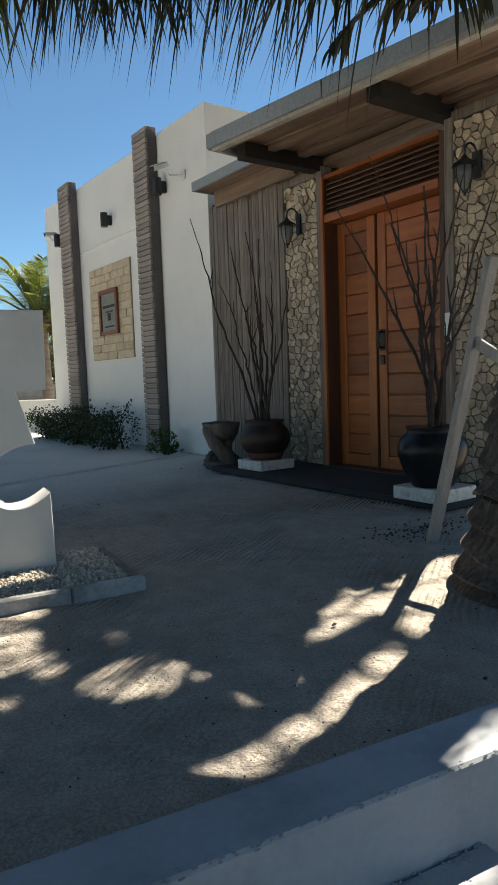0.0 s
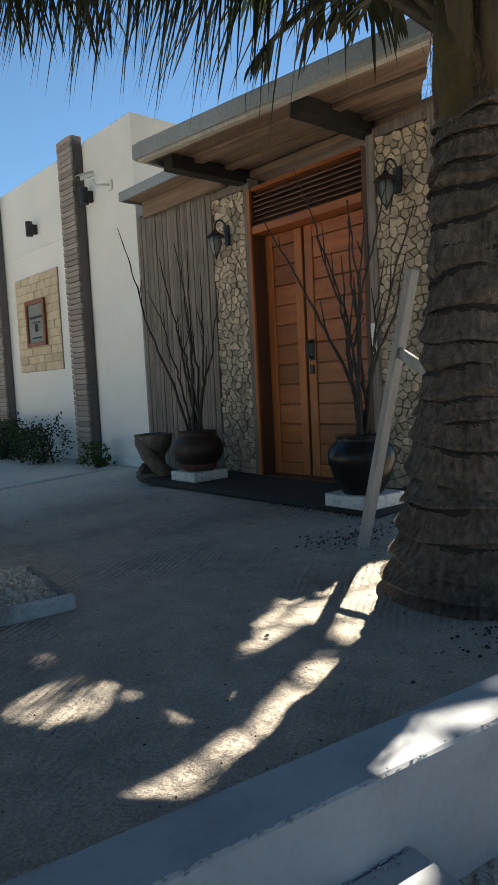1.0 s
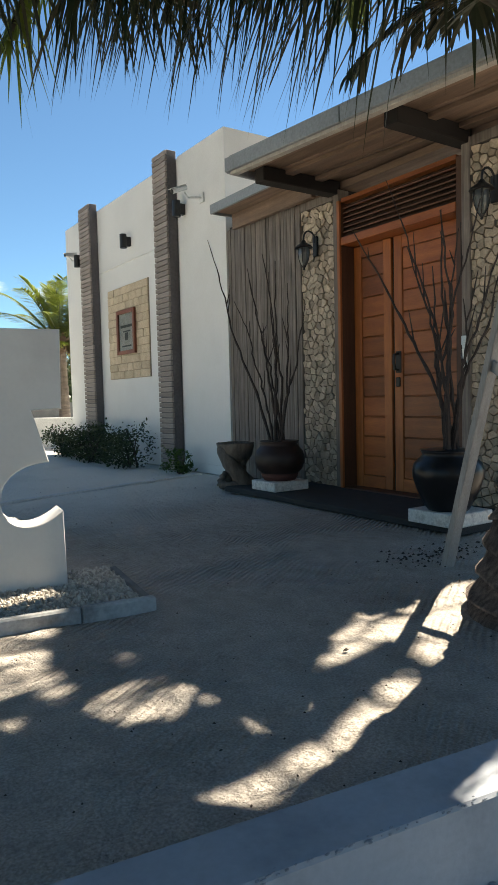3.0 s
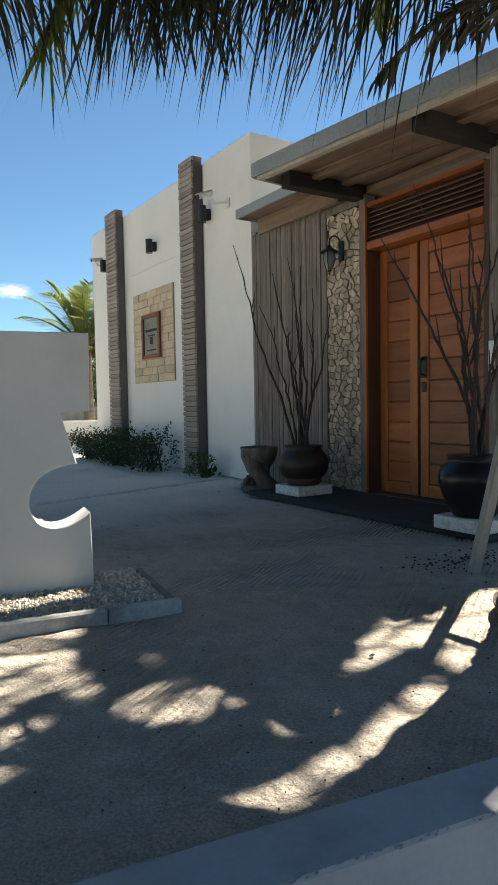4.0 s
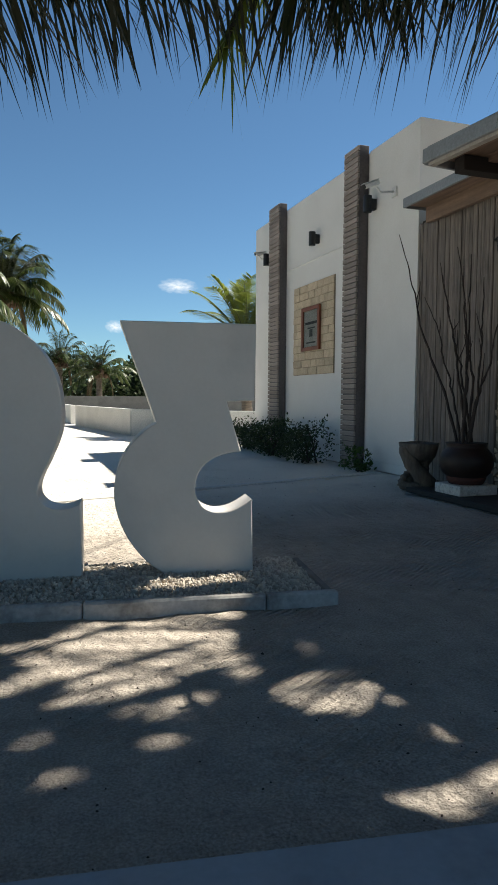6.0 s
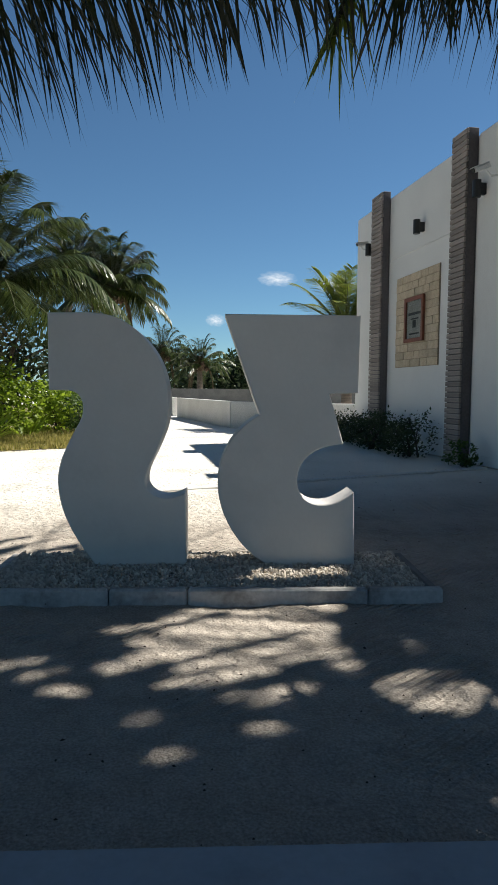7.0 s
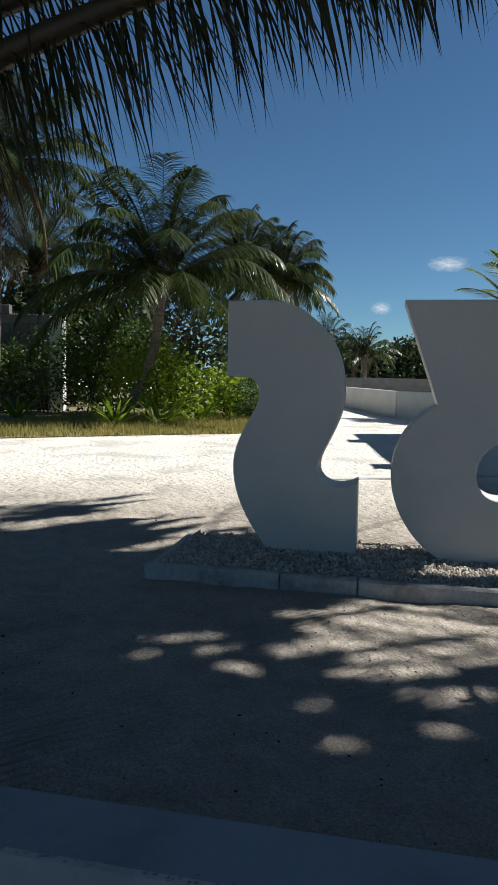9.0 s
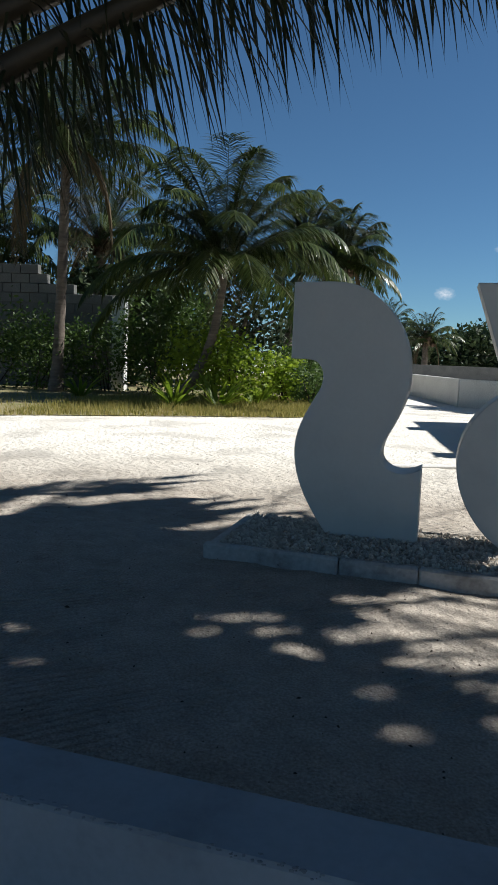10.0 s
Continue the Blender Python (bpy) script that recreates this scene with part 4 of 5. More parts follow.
def lantern(y, z):
    x = GX
    ob = thing("wall_lantern", "black iron wall lantern with frosted glass on stone column", "wall lantern", (x, y, z), "gate lanterns")
    part("back_plate", box((x - 0.03, y - 0.035, z - 0.02), (x - 0.001, y + 0.035, z + 0.19), 0.008), BLACK_METAL, ob)
    bm = bmesh.new()
    arc = [(x - 0.03, y, z + 0.12)] + [(x - 0.10 - 0.075 * math.cos(k * math.pi / 6), y, z + 0.16 + 0.075 * math.sin(k * math.pi / 6)) for k in range(6, -1, -1)] + [(x - 0.175, y, z + 0.13)]
    add_tube(bm, arc, 0.009, 7)
    part("arm", bm, BLACK_METAL, ob)
    c = (x - 0.175, y, z)
    part("hood", lathe([(0.012, 0.135), (0.02, 0.125), (0.034, 0.105), (0.088, 0.07), (0.098, 0.055), (0.05, 0.054)][::-1], 14, c), BLACK_METAL, ob)
    part("glass", lathe([(0.018, -0.125), (0.034, -0.10), (0.05, -0.05), (0.056, 0.0), (0.052, 0.058)], 14, c), GLASS, ob)
    for k in range(4):
        a = k * math.pi / 2 + 0.6
        bm = bmesh.new()
        add_tube(bm, [(c[0] + r * math.cos(a), c[1] + r * math.sin(a), c[2] + h) for r, h in ((0.056, 0.06), (0.061, 0.0), (0.055, -0.05), (0.038, -0.10), (0.02, -0.13))], 0.0045, 5)
        part("cage_bar", bm, BLACK_METAL, ob)
    part("finial", lathe([(0.006, -0.17), (0.012, -0.16), (0.008, -0.15), (0.02, -0.14), (0.024, -0.126)], 10, c), BLACK_METAL, ob)
    fit = Matrix.Translation((x, y, z - 0.17)) @ Matrix.Scale(0.83, 4) @ Matrix.Translation((-x, -y, 0.17 - z))
    for piece in ob.children:
        piece.data.transform(piece.matrix_basis.inverted() @ fit @ piece.matrix_basis)


lantern(4.585, 2.09)
lantern(2.77, 2.10)


# ---- letters on their gravel bed ----
LM = Matrix.Translation((0.99, 2.82, 0)) @ Matrix.Rotation(math.atan(-0.15), 4, "Z")


def outline(start, moves, steps=12):
    pts = [Vector(start)]
    for mv in moves:
        if len(mv) == 2:
            pts.append(Vector(mv))
        else:
            p0 = pts[-1]
            a, b, c = (Vector(mv[i:i + 2]) for i in (0, 2, 4))
            for k in range(1, steps + 1):
                t = k / steps
                pts.append(p0 * (1 - t) ** 3 + a * 3 * t * (1 - t) ** 2 + b * 3 * t * t * (1 - t) + c * t ** 3)
    return pts


def letter(label, pts, thick=0.18):
    bm = bmesh.new()
    front = [bm.verts.new((p.x, 0, p.y)) for p in pts]
    face = bm.faces.new(front)
    made = bmesh.ops.extrude_face_region(bm, geom=[face])
    for v in made["geom"]:
        if isinstance(v, bmesh.types.BMVert):
            v.co.y += thick
    bmesh.ops.recalc_face_normals(bm, faces=bm.faces)
    edges = [e for e in bm.edges if len(e.link_faces) == 2 and any(len(f.verts) > 8 for f in e.link_faces)]
    bmesh.ops.bevel(bm, geom=edges, offset=0.004, segments=1, affect="EDGES")
    bm.transform(LM)
    ob = part("letter_sign", bm, LETTER_PAINT)
    return tagged(ob, label, "letter sculpture", "freestanding letters")


letter("big curved white freestanding letter seen from behind, in gravel", outline((-1.337, 1.137), (
    (-1.337, 0.807), (-1.25, 0.805), (-1.19, 0.80, -1.17, 0.72, -1.217, 0.652), (-1.26, 0.57, -1.304, 0.50, -1.304, 0.41),
    (-1.304, 0.27, -1.23, 0.15, -1.139, 0.03), (-0.745, 0.03), (-0.75, 0.36), (-0.80, 0.33, -0.86, 0.325, -0.90, 0.357),
    (-0.94, 0.39, -0.93, 0.44, -0.885, 0.522), (-0.845, 0.61, -0.821, 0.66, -0.821, 0.746), (-0.821, 0.93, -0.90, 1.03, -1.01, 1.103),
    (-1.06, 1.13, -1.11, 1.14, -1.18, 1.14))))
letter("big angular white freestanding letter with hooked foot, in gravel", outline((-0.578, 1.139), (
    (0.011, 1.138), (0.005, 0.801), (-0.119, 0.797), (-0.055, 0.577), (-0.15, 0.575, -0.255, 0.53, -0.258, 0.42),
    (-0.258, 0.34, -0.20, 0.305, -0.144, 0.306), (-0.09, 0.306, -0.05, 0.33, -0.004, 0.362), (0.002, 0.025), (-0.37, 0.03),
    (-0.52, 0.10, -0.609, 0.27, -0.609, 0.403), (-0.609, 0.53, -0.53, 0.65, -0.426, 0.704))))


def gravel_bed():
    ob = thing("gravel_bed", "shallow bed of white coral gravel edged with painted concrete kerb", "gravel bed", (0.3, 2.9, 0), kind="structure")
    u0, u1, v0, v1 = -1.575, 0.275, -0.41, 0.27
    w, h = 0.04, 0.050
    joints = [u0, -1.02, -0.72, -0.02, u1]
    for a, b in zip(joints, joints[1:]):
        part("kerb_stone", box((a + 0.002, v0, -0.03), (b - 0.002, v0 + w, h), 0.008, LM), EDGING, ob)
        part("kerb_stone", box((a + 0.002, v1 - w, -0.03), (b - 0.002, v1, 0.024), 0.008, LM), EDGING, ob)
    # the right end stone is darker than the others
    for u, mat in ((u0, EDGING), (u1 - w, DARK_CONCRETE)):
        part("kerb_stone", box((u, v0 + w + 0.002, -0.03), (u + w, v1 - w - 0.002, 0.036), 0.008, LM), mat, ob, "dark grey kerb stone" if mat is DARK_CONCRETE else "")
    part("bed", box((u0 + w, v0 + w, -0.02), (u1 - w, v1 - w, 0.024), 0, LM), PEBBLE, ob)
    rng = random.Random(8)
    verts, faces = [], []
    base = bmesh.new()
    bmesh.ops.create_icosphere(base, subdivisions=1, radius=1)
    bv = [v.co.copy() for v in base.verts]
    bf = [[v.index for v in f.verts] for f in base.faces]
    base.free()
    for _ in range(9000):
        r = rng.uniform(0.005, 0.0115)
        p = Vector((rng.uniform(u0 + w + 0.01, u1 - w - 0.01), rng.uniform(v0 + w + 0.01, v1 - w - 0.01), 0.026 + rng.uniform(0, 0.017)))
        s = Vector((r * rng.uniform(0.8, 1.5), r * rng.uniform(0.8, 1.4), r * rng.uniform(0.5, 0.9)))
        rot = Euler((rng.uniform(0, 6), rng.uniform(0, 6), rng.uniform(0, 6))).to_matrix()
        n = len(verts)
        for q in bv:
            verts.append(LM @ (p + rot @ Vector((q.x * s.x, q.y * s.y, q.z * s.z)) * rng.uniform(0.85, 1.15)))
        faces += [[n + i for i in f] for f in bf]
    me = bpy.data.meshes.new("gravel")
    me.from_pydata([tuple(v) for v in verts], [], faces)
    me.materials.append(PEBBLE)
    g = new("gravel", me)
    g.parent = ob
    g.matrix_parent_inverse = ob.matrix_basis.inverted()
    tagged(g, "loose white coral gravel", kind="stuff")


gravel_bed()


# ---- palms over the camera ----
def near_palm():
    base = Vector((2.42, 1.38, 0))
    ob = thing("palm_tree", "short stout coconut palm with ringed trunk and low hanging fronds", "palm tree", base)
    rng = random.Random(21)
    bm, scars = bmesh.new(), bmesh.new()
    z, i, sides = -0.05, 0, 64
    lean = Vector((0.13, 0.03, 0))
    rings = []

    def radius_at(h):
        return 0.17 + 0.18 * math.exp(-max(h, 0) / 0.52) + 0.015 * math.exp(-max(h, 0) / 0.05)

    while z < 2.0:
        gap = rng.uniform(0.07, 0.15)
        tilt, turn = rng.uniform(0.010, 0.032), rng.uniform(0, math.tau)
        lip = rng.uniform(1.06, 1.11)
        for f, k in ((0.0, lip), (0.10, lip + 0.01), (0.35, 1.03), (0.7, 0.99), (0.90, 0.965), (0.97, 0.915)):
            h = z + gap * f
            rings.append((h, radius_at(h) * k, (tilt, turn, i * 1.7), f))
        z += gap
        i += 1

    def sway(a, h, ph):
        tilt, turn, seed = ph
        return tilt * math.sin(a + turn) + 0.012 * math.sin(2 * a + seed) + 0.02 * noise.noise(Vector((math.cos(a) * 1.6, math.sin(a) * 1.6, seed)))

    loops = []
    for h, r, ph, f in rings:
        c = base + lean * (max(h, 0) / 2) ** 1.5 * 1.6
        row = []
        for k in range(sides):
            a = k * math.tau / sides
            low = 1 if h > 0.12 else 0.3
            rr = r * (1 + 0.04 * noise.noise(Vector((math.cos(a) * 2, math.sin(a) * 2, h * 3))) + 0.022 * noise.noise(Vector((math.cos(a) * 7, math.sin(a) * 7, h * 16))))
            row.append(bm.verts.new((c.x + rr * math.cos(a), c.y + rr * math.sin(a), h + sway(a, h, ph) * low)))
        loops.append(row)
    for r, s in zip(loops, loops[1:]):
        for k in range(sides):
            bm.faces.new((r[k], r[(k + 1) % sides], s[(k + 1) % sides], s[k]))
    part("trunk", bm, BARK, ob)
    # dark torn rims under every leaf scar
    for (h, r, ph, f) in rings:
        if f != 0.97:
            continue
        c = base + lean * (max(h, 0) / 2) ** 1.5 * 1.6
        for k in range(150):
            a = rng.uniform(0, math.tau)
            wob = sway(a, h, ph)
            p = Vector((c.x + r * 1.02 * math.cos(a), c.y + r * 1.02 * math.sin(a), h + wob + 0.004))
            t = Vector((-math.sin(a), math.cos(a), 0))
            o = Vector((math.cos(a), math.sin(a), 0))
            w, l = rng.uniform(0.008, 0.045), rng.uniform(0.010, 0.034)
            v = [scars.verts.new(p - t * w), scars.verts.new(p + t * w), scars.verts.new(p + t * w * 0.4 - Vector((0, 0, l)) + o * 0.014), scars.verts.new(p - t * w * 0.6 - Vector((0, 0, l * 0.8)) + o * 0.016)]
            scars.faces.new(v)
    part("scar_fringe", scars, SCAR, ob, "dark torn ring scars")
    top = base + Vector((0.20, 0.05, 2.0))
    bm = bmesh.new()
    add_tube(bm, [top - Vector((0, 0, 0.25)), top, top + Vector((0, 0, 0.35)), top + Vector((0, 0, 0.7))], [0.17, 0.19, 0.17, 0.08], 24)
    part("heart", bm, FIBRE, ob, smooth=True)
    for a in (3.3, 3.9, 6.2):
        d = Vector((math.cos(a), math.sin(a), 0))
        bm = bmesh.new()
        add_tube(bm, [top + d * 0.15 - Vector((0, 0, 0.12)), top + d * 0.19 + Vector((0, 0, 0.12)), top + d * 0.26 + Vector((0, 0, 0.4)), top + d * 0.4 + Vector((0, 0, 0.75))], [0.04, 0.055, 0.045, 0.03], 10)
        part("leaf_sheath", bm, SHEATH, ob, "yellow-brown clasping leaf base", smooth=True)
    d = Vector((-0.97, 0.06, 0))
    bm = bmesh.new()
    add_tube(bm, [top + d * 0.09 - Vector((0, 0, 0.26)), top + d * 0.13 - Vector((0, 0, 0.16)), top + d * 0.15 + Vector((0, 0, 0.05)), top + d * 0.2 + Vector((0, 0, 0.4))], [0.03, 0.085, 0.095, 0.05], 14)
    part("leaf_sheath", bm, MOSSY, ob, "mossy yellow-green leaf base", smooth=True)
    # torn fibre net round the heart
    bm = bmesh.new()
    for _ in range(900):
        a = rng.uniform(0, math.tau)
        o = Vector((math.cos(a), math.sin(a), 0))
        t = Vector((-o.y, o.x, 0))
        p = top + o * rng.uniform(0.165, 0.225) + Vector((0, 0, rng.uniform(-0.3, 0.5)))
        q = p + t * rng.uniform(-0.08, 0.08) + o * rng.uniform(-0.02, 0.03) + Vector((0, 0, rng.uniform(-0.16, 0.05)))
        w = rng.uniform(0.001, 0.005)
        bm.faces.new([bm.verts.new(v) for v in (p - t * w, p + t * w, q + t * w * 0.4, q - t * w * 0.4)])
    part("fibre_net", bm, FIBRE, ob, "dark brown torn fibre")
    fronds = (
        # over the yard, leaflets hanging into view
        ((0, 0, 0.05), (-0.3, 0.4, 0.8), (-1.0, 0.55, 0.85), (-1.8, 0.62, 0.12), 0.84, 1.7),
        ((0, 0, 0.1), (0.1, 0.45, 0.75), (0.0, 0.85, 0.75), (-0.28, 1.05, 0.36), 0.42, 0.7),
        ((0, 0, 0.1), (-0.6, 0.45, 0.85), (-1.5, 0.55, 1.0), (-2.5, 0.7, 0.3), 0.92, 1.6),
        ((0, 0, 0.1), (-0.5, 0.75, 0.9), (-1.1, 0.9, 0.9), (-1.7, 0.95, 0.35), 0.86, 1.6),
        ((0, 0, 0.1), (-0.6, 0.9, 1.25), (-1.55, 1.15, 1.1), (-1.86, 1.08, 0.13), 0.46, 0.5),
        # round the other sides
        ((0, 0, 0.2), (0.5, -0.4, 1.2), (1.3, -1.0, 1.3), (2.2, -1.6, 0.5), 0.65, 0.8),
        ((0, 0, 0.2), (-0.2, -0.6, 1.3), (-0.6, -1.6, 1.6), (-1.0, -2.6, 0.9), 0.65, 0.8),
        ((0, 0, 0.2), (0.8, -0.25, 1.4), (1.7, -0.7, 1.6), (2.5, -1.05, 0.9), 0.65, 0.8),
    )
    for j, (a, b, c, d, ln, hang) in enumerate(fronds):
        bm = bmesh.new()
        line = add_frond(bm, [top + Vector(q) for q in (a, b, c, d)], random.Random(100 + j), 140 if ln > 0.5 else 110, ln, 0.0145 if ln > 0.5 else 0.026, hang, 0.9, 0.33, 4, 0.9 if ln > 0.5 else 2.3)
        if ln == 0.46:
            # the torn end leaflets spread like a fan
            fan = random.Random(9)
            for k in range(46):
                th = radians(fan.uniform(-46, 24))
                way = Vector((math.sin(th), fan.uniform(-0.15, 0.15), -math.cos(th)))
                add_leaflet(bm, line[-1 - fan.randrange(22)], way, 0.25, fan.uniform(0.2, 0.40), 0.012, 4)
        fr = part("frond", bm, FROND_YOUNG if ln == 0.46 else FROND_DARK, ob)
        bm = bmesh.new()
        add_tube(bm, line[::4], [0.045 * (1 - 0.85 * k / len(line[::4])) for k in range(len(line[::4]))], 7)
        part("rib", bm, PETIOLE, fr, smooth=True)
    return ob


near_palm()


def side_palm():
    base = Vector((-2.75, 2.15, 0))
    top = Vector((-2.55, 2.2, 1.15))
    ob = thing("palm_tree", "low coconut palm with arching frond over the sand", "palm tree", base)
    bm = bmesh.new()
    pts = [base.lerp(top, k / 12) for k in range(13)]
    add_tube(bm, pts, [0.26 - 0.07 * min(1, k / 5) + 0.008 * (k % 2) for k in range(13)], 16)
    part("trunk", bm, BARK, ob, smooth=True)
    bm = bmesh.new()
    add_tube(bm, [top - Vector((0, 0, 0.2)), top, top + Vector((0, 0, 0.3)), top + Vector((0, 0, 0.6))], [0.2, 0.26, 0.2, 0.08], 14)
    part("heart", bm, FIBRE, ob)
    fronds = (
        ((0, 0, -0.05), (1.15, 0.05, 0.40), (2.1, 0.0, 1.16), (3.9, -0.1, 1.05), 0.52, 1.7),
        ((0, 0, 0.1), (1.0, 0.15, 0.75), (2.1, 0.3, 1.35), (3.3, 0.4, 1.2), 0.68, 1.6),
        ((0, 0, 0.1), (0.8, 0.3, 0.85), (1.7, 0.3, 1.3), (2.9, 0.25, 1.05), 0.68, 1.6),
        ((0, 0, 0.2), (-0.2, 0.7, 1.2), (-0.5, 1.8, 1.5), (-0.7, 2.8, 0.8), 0.6, 0.9),
        ((0, 0, 0.2), (-0.6, 0.1, 1.2), (-1.6, 0.2, 1.5), (-2.5, 0.2, 0.8), 0.6, 0.9),
        ((0, 0, 0.2), (-0.1, -0.7, 1.2), (-0.3, -1.7, 1.5), (-0.4, -2.6, 0.8), 0.6, 0.9),
    )
    for j, (a, b, c, d, ln, hang) in enumerate(fronds):
        bm = bmesh.new()
        line = add_frond(bm, [top + Vector(q) for q in (a, b, c, d)], random.Random(200 + j), 215 if j == 0 else 125, ln, 0.0145, hang, 0.9, 0.34, 4, 0.9)
        fr = part("frond", bm, FROND_DARK, ob)
        bm = bmesh.new()
        add_tube(bm, line[::4], [0.07 * (1 - 0.85 * k / len(line[::4])) for k in range(len(line[::4]))], 7)
        part("rib", bm, PETIOLE, fr, smooth=True)
    return ob


side_palm()

# tall unseen palms added behind the gate, whose trimmed crowns shade the yard
palm("palm_tree", "unseen tall coconut palm added behind the gate wall for shade", (7.2, 2.7, 0), (2.95, 4.1, 6.4), 0.08, 32, 2.3, 61, leaflets=60, leaf_len=0.7, leaf_w=0.055,
     ctrl=((7.2, 2.7, 0), (7.3, 2.7, 3.0), (6.0, 5.7, 6.2), (2.95, 4.1, 6.4)), dry=4)
palm("palm_tree", "unseen tall coconut palm added behind the gate wall for shade", (6.4, 0.7, 0), (4.4, 1.6, 6.4), 0.14, 32, 2.0, 62, leaflets=56, leaf_len=0.65, leaf_w=0.055, lean=0.1, dry=3)
palm("palm_tree", "unseen dense coconut palm added behind the gate wall for shade", (7.0, 3.3, 0), (6.0, 3.44, 6.0), 0.12, 48, 2.0, 68, leaflets=110, leaf_len=0.7, leaf_w=0.055,
     ctrl=((7.0, 3.3, 0), (7.1, 3.3, 2.8), (6.9, 3.4, 5.0), (6.0, 3.44, 6.0)), dry=0)
palm("palm_tree", "unseen dense coconut palm added behind the gate wall for shade", (6.5, 3.6, 0), (4.65, 4.1, 6.1), 0.12, 48, 2.0, 58, leaflets=110, leaf_len=0.7, leaf_w=0.055,
     ctrl=((6.5, 3.6, 0), (6.7, 3.6, 2.8), (6.5, 3.7, 5.2), (4.65, 4.1, 6.1)), dry=0)

# unseen grove added round the seat to block light from the sky
for (bx, by), (gx, gy, gz), reach, seed in (((-2.5, -3.0), (-1.6, 0.6, 5.2), 2.6, 63), ((0.0, -4.5), (0.9, -0.9, 5.0), 2.6, 64), ((-5.5, -2.2), (-4.6, 1.4, 5.6), 2.8, 65),
                                            ((-3.3, -6.2), (-2.4, -2.6, 5.6), 2.5, 66), ((3.6, -2.6), (1.2, 2.5, 5.9), 2.6, 67), ((-3.6, -1.4), (-1.2, 3.5, 6.2), 2.8, 69),
                                            ((-5.4, 0.2), (-3.6, 4.0, 6.2), 2.8, 70), ((-0.6, -2.4), (0.4, 1.5, 4.6), 2.2, 71), ((-4.2, -1.0), (-1.8, 2.4, 4.9), 1.9, 72)):
    palm("palm_tree", "unseen tall coconut palm added round the seat to block sky light", (bx, by, 0), (gx, gy, gz), 0.14, 40, reach, seed, leaflets=56,
         leaf_len=0.75, leaf_w=0.085, lean=0.0, dry=4)

# ---- distance ----
palm("palm_tree", "leaning coconut palm with full crown behind shrubs", (-3.02, 11.4, 0), (-2.17, 11.4, 2.39), 0.085, 40, 2.15, 31, leaflets=110, leaf_len=0.68, leaf_w=0.028, dry=1, ctrl=((-3.02, 11.4, 0), (-2.5, 11.4, 0.4), (-2.22, 11.4, 1.2), (-2.17, 11.4, 2.39)))
palm("palm_tree", "tall slim coconut palm with pale grey trunk", (-5.5, 12.2, 0), (-5.3, 12.2, 4.5), 0.10, 38, 2.3, 32, leaflets=100, leaf_len=0.62, leaf_w=0.027, lean=0.0, dry=5)
palm("palm_tree", "coconut palm in the grove", (-7.0, 17.5, 0), (-6.6, 17.5, 3.7), 0.14, 38, 2.4, 33, leaflets=84, leaf_len=0.64, leaf_w=0.034, lean=0.1)
palm("palm_tree", "coconut palm in the grove", (-9.6, 16.0, 0), (-9.2, 16.0, 3.6), 0.14, 38, 2.4, 34, leaflets=84, leaf_len=0.64, leaf_w=0.034, lean=0.1)
palm("palm_tree", "coconut palm in the grove", (-0.7, 17.6, 0), (-0.3, 17.6, 3.3), 0.14, 40, 1.55, 35, leaflets=84, leaf_len=0.64, leaf_w=0.034, lean=0.1)
palm("palm_tree", "coconut palm in the grove", (-2.2, 21.0, 0), (-1.45, 21.0, 4.4), 0.14, 38, 1.7, 36, leaflets=84, leaf_len=0.64, leaf_w=0.034, lean=0.1)
palm("palm_tree", "young coconut palm beyond the boundary wall", (4.5, 40.0, 0), (4.5, 40.0, 2.3), 0.2, 34, 2.0, 37, leaflets=50, lean=0.0)
palm("palm_tree", "coconut palm beyond the boundary wall", (2.3, 40.5, 0), (2.3, 40.5, 2.9), 0.2, 34, 2.0, 38, leaflets=50, lean=0.0)
palm("palm_tree", "young bright green palm behind the white block", (4.85, 14.2, 0), (4.8, 14.2, 2.15), 0.12, 30, 1.4, 39, leaf=FROND_YOUNG, leaflets=110, leaf_len=0.45, leaf_w=0.03, arch=0.35, lean=0.0, dry=4)


def boundary_wall(name, pts, h, t, mat, label):
    for a, b in zip(pts, pts[1:]):
        a, b = Vector((*a, 0)), Vector((*b, 0))
        d = b - a
        m = Matrix.Translation(a) @ Matrix.Rotation(math.atan2(d.y, d.x), 4, "Z")
        ob = part(name, box((0, -t / 2, -0.05), (d.length, t / 2, h), 0.01, m), mat)
        tagged(ob, label, "edging" if name == "edging_strip" else "boundary wall", kind="structure")


boundary_wall("edging_strip", ((0.2, 5.37), (3.75, 6.49)), 0.012, 0.07, FENCE_WHITE, "thin pale edging strip flush in the sand")
boundary_wall("wall_boundary", ((1.62, 19.9), (2.30, 14.2), (4.2, 11.9), (4.3, 10.9)), 0.56, 0.14, FENCE_WHITE, "low white rendered boundary wall along the sand road")
boundary_wall("wall_boundary", ((1.30, 26.0), (1.55, 20.7)), 0.56, 0.14, FENCE_WHITE, "low white rendered boundary wall along the sand road")
boundary_wall("wall_far", ((-2.0, 36.0), (14.0, 33.0)), 0.84, 0.15, BLOCKWORK, "long low grey blockwork wall beyond the road")


